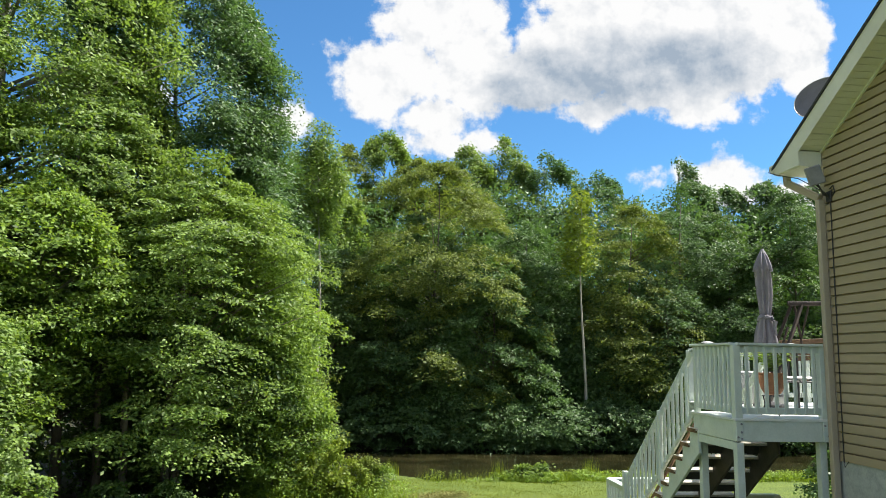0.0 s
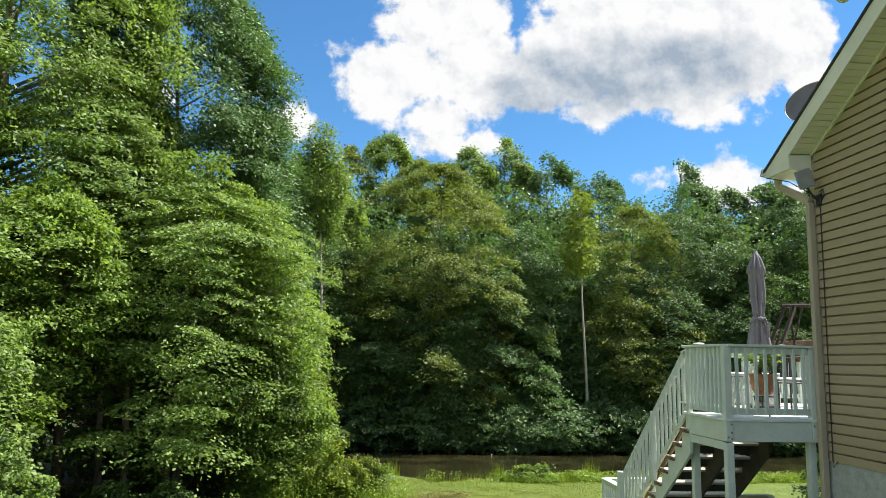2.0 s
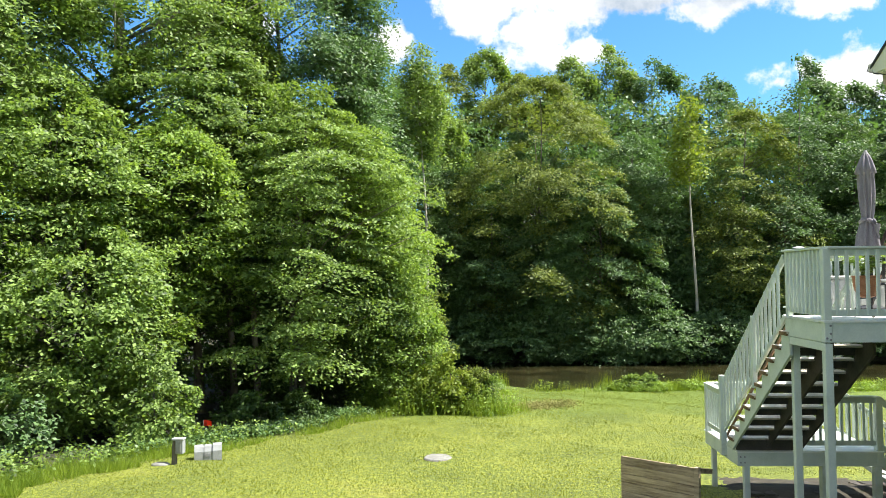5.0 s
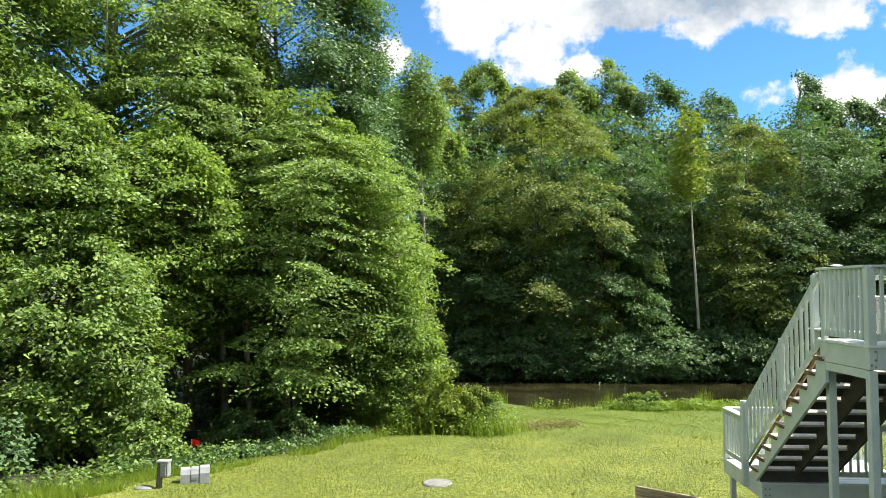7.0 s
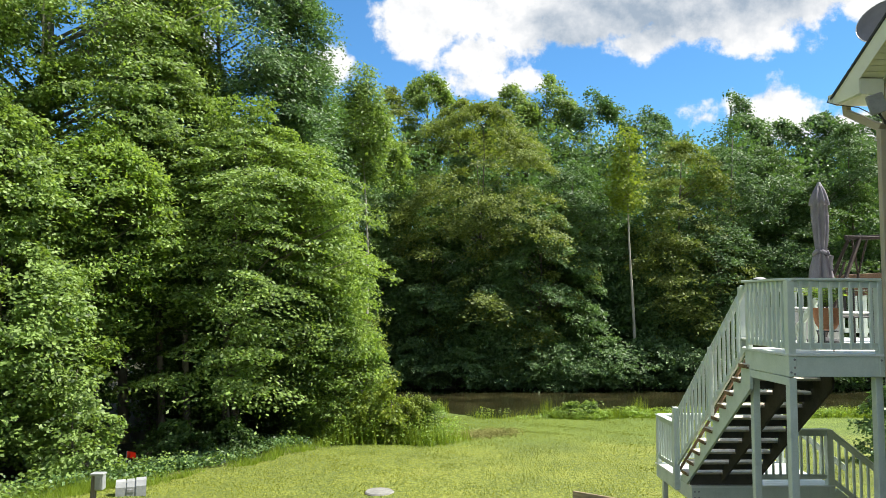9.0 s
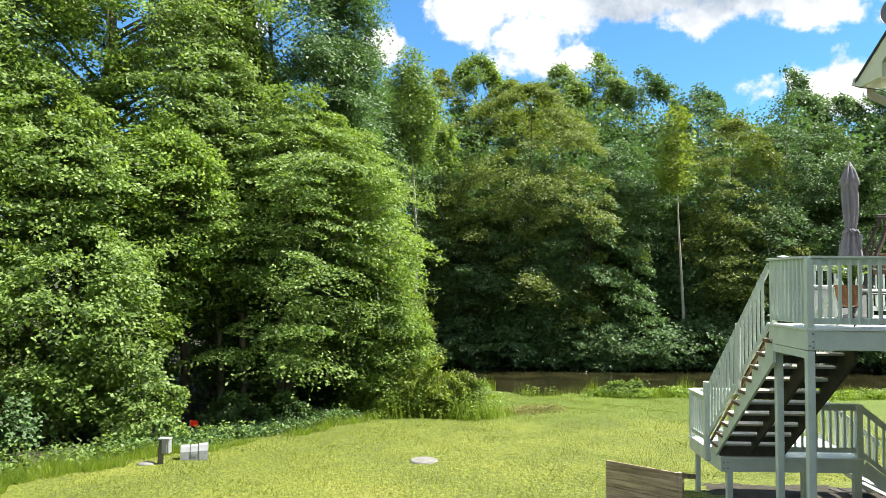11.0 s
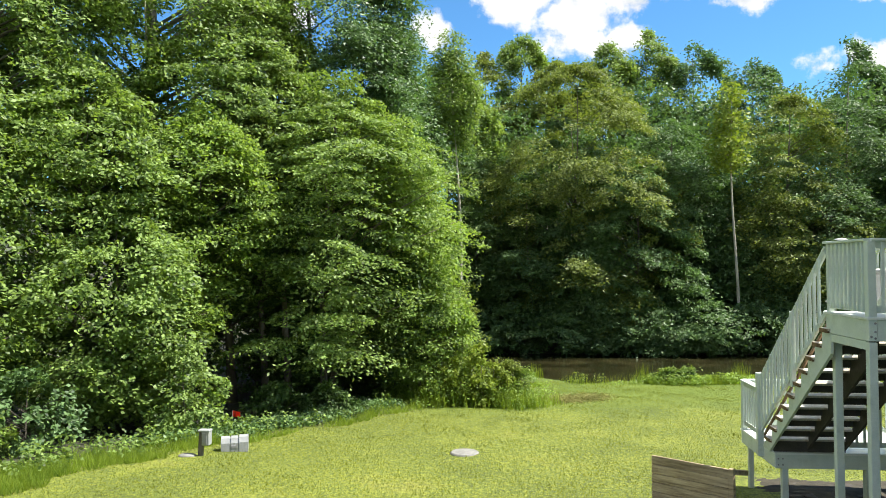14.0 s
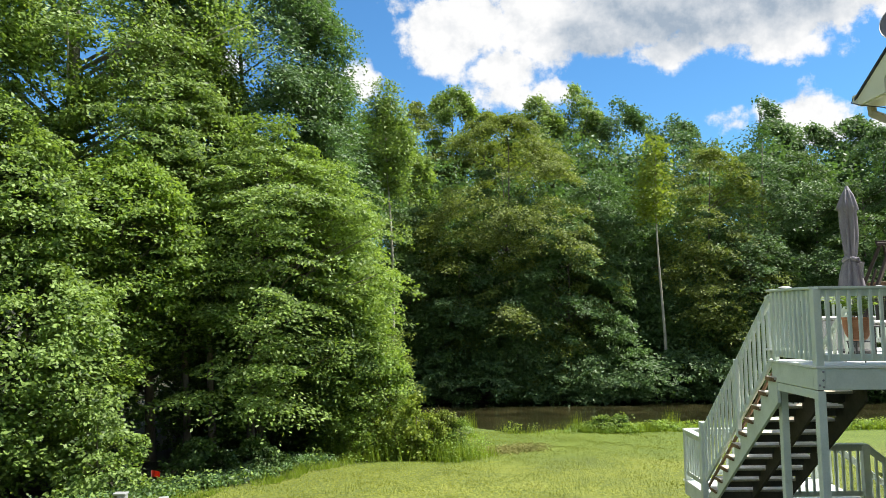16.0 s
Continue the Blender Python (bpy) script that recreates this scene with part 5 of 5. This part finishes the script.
def make_pot():
    x, y = 0.86, 0.62
    stand = thing("plant_stand", (x, y, FLOOR), "black metal three-legged plant stand on the deck", "plant stand")
    for k in range(3):
        a = k * math.tau / 3 + 0.5
        bm = bmesh.new()
        tube(bm, [(0.15 * math.cos(a), 0.15 * math.sin(a), 0.0), (0.10 * math.cos(a), 0.10 * math.sin(a), 0.15), (0.12 * math.cos(a), 0.12 * math.sin(a), 0.262)], [0.009] * 3, 6)
        part("leg", bm, BLACK, stand)
    bm = bmesh.new()
    tube(bm, [(0.13 * math.cos(a), 0.13 * math.sin(a), 0.262) for a in np.linspace(0, math.tau, 17)], [0.008] * 17, 6)
    part("ring", bm, BLACK, stand)
    pot = thing("flower_pot", (x, y, FLOOR + 0.27), "terracotta flower pot with a leafy green fern", "flower pot")
    bm = bmesh.new()
    lathe(bm, [(0.06, 0), (0.105, 0.02), (0.145, 0.09), (0.165, 0.18), (0.170, 0.27), (0.180, 0.275), (0.180, 0.30), (0.160, 0.30), (0.150, 0.25), (0.02, 0.245)], 28)
    part("pot", bm, CLAY, pot, smooth=False)
    rr = np.random.default_rng(5)
    k = 40
    turn, tall = rr.random(k) * math.tau, 0.22 + 0.32 * rr.random(k)
    far = 0.18 + 0.30 * rr.random(k)
    own = np.repeat(np.arange(k), 26)
    u = np.tile(np.linspace(0.1, 1, 26), k)
    out = np.stack([np.cos(turn), np.sin(turn), np.zeros(k)], -1)[own]
    c = out * (u * far[own])[:, None]
    c[:, 2] = 0.27 + tall[own] * (u * 2.0 - u * u * 1.35)
    side = np.stack([-out[:, 1], out[:, 0], np.zeros(len(out))], -1) * np.where(np.arange(len(out)) % 2, 1, -1)[:, None]
    fern = new("fern", leaf_mesh("fern", LEAF_LIME, c + side * 0.03, side + out * 0.4, np.tile([0, 0, 1.0], (len(c), 1)) + rr.normal(0, 0.3, c.shape), 0.085, 0.028))
    fern.parent = pot


def make_swing():
    s = thing("porch_swing", (2.5, 3.0, FLOOR), "dark brown wooden porch swing with an A-frame", "swing")
    for foot, top in (((-0.62, -0.45, 0), (0.32, -0.02, 1.73)), ((-0.40, 0.45, 0), (0.16, 0.02, 1.73)), ((1.70, -0.45, 0), (1.62, -0.02, 1.73)), ((1.95, 0.45, 0), (1.70, 0.02, 1.73))):
        bm = bmesh.new()
        bar(bm, foot, top, 0.05, 0.05, 0.004)
        part("leg", bm, SWINGWOOD, s)
    bm = bmesh.new()
    bar(bm, (0.06, -0.03, 1.72), (1.85, -0.03, 1.77), 0.035, 0.05, 0.004)
    bar(bm, (0.10, 0.05, 1.76), (1.85, 0.05, 1.80), 0.035, 0.04, 0.004)
    part("top_beam", bm, SWINGWOOD, s)
    for a, b in (((0.20, 0, 1.70), (0.36, 0.1, 1.05)), ((0.46, 0, 1.72), (0.33, 0.1, 1.05)), ((-0.12, -0.1, 1.0), (0.02, -0.06, 1.32))):
        bm = bmesh.new()
        bar(bm, a, b, 0.03, 0.03, 0.003)
        part("brace", bm, SWINGWOOD, s)
    for k in range(4):
        bm = bmesh.new()
        bar(bm, (0.02, 0.2, 0.78 + k * 0.095), (1.6, 0.2, 0.88 + k * 0.095), 0.03, 0.085, 0.003)
        part("back_slat", bm, BROWNWOOD, s)
    for k in range(4):
        bm = bmesh.new()
        bar(bm, (-0.1, -0.22 + 0.1 * k, 0.48), (1.5, -0.22 + 0.1 * k, 0.48), 0.085, 0.025, 0.003)
        part("seat_slat", bm, SWINGWOOD, s)


def make_deck_box():
    b = thing("deck_box", (1.55, 3.35, FLOOR), "white plastic storage box standing on the deck", "storage box")
    bm = bmesh.new()
    block(bm, 0, 1.15, 0, 0.55, 0.0, 0.50, 0.02)
    part("body", bm, PLASTIC, b)
    bm = bmesh.new()
    block(bm, -0.02, 1.17, -0.02, 0.57, 0.502, 0.56, 0.015)
    part("lid", bm, PLASTIC, b)


def make_chair():
    c = thing("patio_chair", (1.62, 1.55, FLOOR), "black metal patio chair with a white seat pad", "chair")
    for x in (0, 0.48):
        for y in (0, 0.48):
            bm = bmesh.new()
            tube(bm, [(x, y, 0), (x, y, 0.43 if y == 0 else 0.92)], [0.016, 0.016], 8)
            part("leg", bm, BLACK, c)
    bm = bmesh.new()
    block(bm, -0.02, 0.50, -0.02, 0.50, 0.42, 0.45, 0.006)
    part("seat", bm, BLACK, c)
    bm = bmesh.new()
    block(bm, 0.0, 0.48, 0.0, 0.46, 0.452, 0.51, 0.02)
    part("seat_pad", bm, PLASTIC, c, "white seat pad")
    for k in range(5):
        bm = bmesh.new()
        block(bm, 0.03 + k * 0.095, 0.07 + k * 0.095, 0.47, 0.49, 0.50, 0.90, 0.003)
        part("back_slat", bm, BLACK, c)


def make_post_light(x, y):
    p = thing("post_cap_light", (x, y, FLOOR + RAIL), "small white solar cap light on the deck railing", "light", "railing lights")
    bm = bmesh.new()
    lathe(bm, [(0.05, 0.0), (0.05, 0.008), (0.085, 0.012), (0.06, 0.026), (0.02, 0.034)], 12)
    part("cap", bm, PLASTIC, p)


make_umbrella()
make_pot()
make_swing()
make_deck_box()
make_chair()
make_post_light(0.05, 0.82)
make_post_light(1.30, 0.85)


# ---- fixtures of the house ----
def make_dish():
    d = thing("satellite_dish", (1.46, -0.08, roof_top(-0.08) + 0.0), "grey satellite dish on the shingle roof", "satellite dish")
    bm = bmesh.new()
    tube(bm, [(0, 0, -0.02), (0, 0, 0.30), (-0.09, 0.02, 0.40)], [0.022] * 3, 8)
    part("mast", bm, METAL, d)
    # an oval reflector that leans back to the sky, its long axis raised on the house side
    long, facing = Vector((0.712, -0.606, 0.356)), Vector((-0.697, -0.552, 0.457))
    long.normalize()
    facing = (facing - long * facing.dot(long)).normalized()
    basis = Matrix((long, facing.cross(long), facing)).transposed().to_4x4()
    bm = bmesh.new()
    lathe(bm, [(0.36 * r, -0.10 * (1 - r * r)) for r in (0.03, 0.3, 0.55, 0.8, 1.0)] + [(0.366, 0.0), (0.362, -0.010), (0.28, -0.035), (0.10, -0.055)], 32)
    bm.transform(Matrix.Translation((-0.11, -0.02, 0.46)) @ basis)
    part("reflector", bm, DISHGREY, d, smooth=True)
    bm = bmesh.new()
    tube(bm, [Vector((-0.11, -0.02, 0.46)) + basis.to_3x3() @ Vector((0.362 * math.cos(a), 0.362 * math.sin(a), 0)) for a in np.linspace(0, math.tau, 33)], [0.006] * 33, 5)
    part("rim", bm, PLASTIC, d, "thin pale rim")


def make_antenna():
    a = thing("panel_antenna", (1.31, -0.03, 6.52), "small grey panel antenna on a wall bracket with black cable", "antenna")
    bm = bmesh.new()
    block(bm, -0.10, 0.10, -0.03, 0.03, -0.125, 0.125, 0.012)
    bm.transform(Matrix.Translation((-0.197, -0.17, 0.169)) @ Matrix.Rotation(radians(-18), 4, "Y") @ Matrix.Rotation(radians(-15), 4, "Z"))
    part("panel", bm, METAL, a)
    bm = bmesh.new()
    tube(bm, [(0.02, -0.14, -0.10), (-0.06, -0.12, -0.06), (-0.14, -0.13, 0.05), (-0.19, -0.14, 0.16)], [0.018] * 4, 8)
    block(bm, -0.015, 0.02, -0.20, -0.10, -0.17, -0.03, 0.004)
    part("bracket", bm, BLACK, a)
    bm = bmesh.new()
    tube(bm, [(-0.17, -0.15, 0.10), (-0.10, -0.16, -0.03), (-0.03, -0.16, -0.08), (0.0, -0.17, -0.2), (0.0, -0.16, -0.9), (0.0, -0.13, -3.45), (-0.01, -0.16, -3.53), (0.0, -0.22, -3.46)], [0.008] * 8, 6)
    tube(bm, [(-0.345, 0.62, 0.46), (-0.37, 0.62, 0.40), (-0.34, 0.50, 0.34), (-0.20, 0.20, 0.22), (-0.05, -0.10, -0.02)], [0.007] * 5, 6)
    tube(bm, [(0.0, -0.17, 0.0), (0.0, -0.24, 0.03), (0.0, -0.27, -0.06), (0.0, -0.20, -0.12), (0.0, -0.14, -0.05), (0.0, -0.22, -0.02)], [0.009] * 6, 6)
    part("cable", bm, BLACK, a)


def make_floodlight():
    f = thing("floodlight", (WALL_X - RAKE - 0.02, -2.02, roof_top(-2.02) - 0.10), "cream outdoor floodlight on an arm from the rake board", "floodlight")
    bm = bmesh.new()
    bar(bm, (0.0, 0.0, 0.09), (-0.42, 0.02, 0.10), 0.06, 0.07, 0.01)
    part("arm", bm, TRIM, f)
    bm = bmesh.new()
    lathe(bm, [(0.03, 0.06), (0.062, 0.02), (0.05, -0.045), (0.03, -0.06)][::-1], 16, (-0.42, 0.02, 0.04))
    part("socket", bm, TRIM, f)
    bm = bmesh.new()
    lathe(bm, [(0.025, 0.0), (0.035, -0.03), (0.062, -0.11), (0.056, -0.115)][::-1], 16)
    bm.transform(Matrix.Translation((-0.42, 0.02, 0.0)) @ Matrix.Rotation(radians(14), 4, "Y"))
    part("lamp_head", bm, TRIM, f)


make_dish()
make_antenna()
make_floodlight()


# ---- things on the lawn ----
def ground_at(x, y):
    return float(ground_height(x, y))


def make_table():
    a, b = Vector((-1.79, 4.30, 0)), Vector((-0.70, 3.44, 0))
    run = (b - a).length
    t = thing("wooden_table", (a.x, a.y, 0.0), "weathered wooden table lying on its side on the lawn", "table")
    t.rotation_euler = (0, 0, math.atan2(b.y - a.y, b.x - a.x))
    for k in range(5):
        bm = bmesh.new()
        block(bm, 0, run, -0.02, 0.02, 0.005 + k * 0.160, 0.160 + k * 0.160 - 0.003, 0.004)
        part("plank", bm, TABLEWOOD, t)
    bm = bmesh.new()
    block(bm, 0.10, 0.19, 0.021, 0.065, 0.01, 0.78, 0.004)
    part("batten", bm, TABLEWOOD, t)
    bm = bmesh.new()
    block(bm, run + 0.001, run + 0.085, -0.022, 0.068, 0.0, 0.808, 0.004)
    part("end_board", bm, TABLEWOOD, t)
    for x, z0, z1 in ((run + 0.042, 0.74, 0.62), (run + 0.042, 0.05, 0.09), (0.15, 0.05, 0.09)):
        bm = bmesh.new()
        bar(bm, (x, 0.070, z0), (x, 0.62, z1), 0.084, 0.084, 0.004)
        part("leg", bm, TABLEWOOD, t)


def make_meter():
    x, y = -11.44, 7.25
    m = thing("utility_post", (x, y, ground_at(x, y)), "short wooden post with a white meter box on the lawn", "utility post")
    bm = bmesh.new()
    block(bm, -0.10, 0.0, -0.05, 0.05, -0.1, 0.55, 0.005)
    bm.transform(Matrix.Rotation(radians(3), 4, "Y"))
    part("post", bm, BARK, m)
    bm = bmesh.new()
    block(bm, 0.0, 0.18, -0.08, 0.10, 0.24, 0.58, 0.02)
    block(bm, -0.09, 0.19, -0.09, 0.11, 0.555, 0.60, 0.01)
    part("box", bm, GREYPLASTIC, m, "pale plastic meter box")
    # added dark plate that gives the box front its shade
    bm = bmesh.new()
    block(bm, 0.02, 0.13, -0.092, -0.078, 0.27, 0.53, 0.004)
    part("shaded_front", bm, METAL, m, "dark grey plate for the box's shaded front")
    s = thing("stone", (x - 0.35, y - 0.05, ground_at(x, y) - 0.005), "flat pale stone in the grass", "stone")
    bm = bmesh.new()
    bmesh.ops.create_icosphere(bm, subdivisions=3, radius=0.22, matrix=Matrix.Diagonal((1, 0.7, 0.30, 1)))
    part("stone_body", bm, CONCRETE, s, smooth=True)


def make_tub():
    x, y = -11.0, 8.05
    t = thing("plastic_tank", (x, y, ground_at(x, y)), "white ribbed plastic tank lying on the lawn", "tank")
    bm = bmesh.new()
    prof = [(-0.20, 0.0), (-0.19, 0.22), (-0.13, 0.33), (0.0, 0.36), (0.13, 0.33), (0.19, 0.22), (0.20, 0.0)]
    for x0, x1, s in ((-0.30, -0.10, 1.0), (-0.07, 0.09, 1.0), (0.12, 0.33, 1.06), (-0.10, -0.07, 0.92), (0.09, 0.12, 0.92)):
        a = [bm.verts.new((x0, yy * s, zz * s)) for yy, zz in prof]
        b = [bm.verts.new((x1, yy * s, zz * s)) for yy, zz in prof]
        bm.faces.new(a)
        bm.faces.new(b[::-1])
        for k in range(7):
            j = (k + 1) % 7
            bm.faces.new((a[k], a[j], b[j], b[k]))
    part("shell", bm, GREYPLASTIC, t)
    bm = bmesh.new()
    block(bm, -0.07, 0.08, -0.206, -0.199, 0.10, 0.17, 0.003)
    part("plate", bm, METAL, t, "grey label plate")
    t.rotation_euler = (0, 0, radians(19))


def make_lid():
    x, y = -5.42, 8.10
    d = thing("septic_lid", (x, y, ground_at(x, y)), "round pale concrete cover set in the lawn", "cover")
    bm = bmesh.new()
    lathe(bm, [(0.34, -0.03), (0.34, 0.012), (0.31, 0.04), (0.05, 0.05)], 28)
    part("cover", bm, CONCRETE, d)


def make_flag():
    x, y = -12.25, 11.1
    f = thing("marker_flag", (x, y, ground_at(x, y)), "small red marker flag at the edge of the wood", "flag")
    bm = bmesh.new()
    tube(bm, [(0, 0, -0.05), (0, 0, 0.60)], [0.006, 0.006], 6)
    part("wire", bm, METAL, f)
    bm = bmesh.new()
    q = [[bm.verts.new((0.24 * u, 0.03 * math.sin(u * 5) + d, 0.60 - 0.17 * v - 0.03 * u)) for u in (0, 0.33, 0.66, 1)] for v, d in ((0, 0), (1, 0.01))]
    for k in range(3):
        bm.faces.new((q[0][k], q[0][k + 1], q[1][k + 1], q[1][k]))
    bmesh.ops.solidify(bm, geom=bm.faces[:], thickness=0.004)
    part("cloth", bm, REDFLAG, f)


make_table()
make_meter()
make_tub()
make_lid()
make_flag()

# bare soil with flat stones under the stairs
def make_patio():
    patio = thing("patio", (0.2, 2.4, 0.0), "bare dark soil with flat stones under the deck and stairs", "paving", kind="structure")
    rng = np.random.default_rng(12)
    nx, ny = 44, 40
    gx, gy = np.meshgrid(np.linspace(0.0, 4.6, nx), np.linspace(-0.6, 3.6, ny))
    out = np.maximum(np.abs(gx - 2.5) / 2.4, np.abs(gy - 1.5) / 2.0)
    rough = 0.10 * np.sin(gx * 3.1 + gy * 1.7) + 0.07 * np.sin(gy * 5.3 - gx * 2.2) + rng.normal(0, 0.03, gx.shape)
    gz = ground_height(gx + 0.2, gy + 2.4) + 0.03 * np.clip((1.0 - out + rough) * 5, -1.5, 1.0) + rng.normal(0, 0.006, gx.shape)
    i = np.arange((ny - 1) * nx).reshape(ny - 1, nx)[:, :-1].reshape(-1)
    mesh = bpy.data.meshes.new("soil")
    mesh.from_pydata(np.stack([gx, gy, gz], -1).reshape(-1, 3).tolist(), [], np.stack([i, i + 1, i + nx + 1, i + nx], -1).tolist())
    mesh.polygons.foreach_set("use_smooth", [True] * len(mesh.polygons))
    mesh.materials.append(SOIL)
    soil = new("soil", mesh)
    soil.parent = patio
    shapes = []
    for k in range(6):
        bm = bmesh.new()
        turn = np.sort(rng.random(8) * math.tau)
        ring = [(math.cos(a) * rng.uniform(0.14, 0.22), math.sin(a) * rng.uniform(0.10, 0.17)) for a in turn]
        low = [bm.verts.new((x, y, -0.05)) for x, y in ring]
        mid = [bm.verts.new((x, y, 0.020)) for x, y in ring]
        top = [bm.verts.new((x * 0.88, y * 0.88, 0.032)) for x, y in ring]
        for lo, hi in ((low, mid), (mid, top)):
            for j in range(8):
                bm.faces.new((lo[j], lo[(j + 1) % 8], hi[(j + 1) % 8], hi[j]))
        bm.faces.new(top)
        shapes.append(share("flat_stone", bm, PAVER))
    for i in range(9):
        for j in range(9):
            if rng.random() < 0.62:
                piece("flat_stone", shapes[(i + 2 * j) % 6], Matrix.Translation((0.5 + 0.44 * i + rng.normal(0, 0.06), -0.2 + 0.40 * j + rng.normal(0, 0.05), float(ground_height(1.0, 2.5 + 0.4 * j)) + rng.uniform(-0.006, 0.012))) @ Matrix.Rotation(rng.random() * 6.28, 4, "Z"), patio)


make_patio()
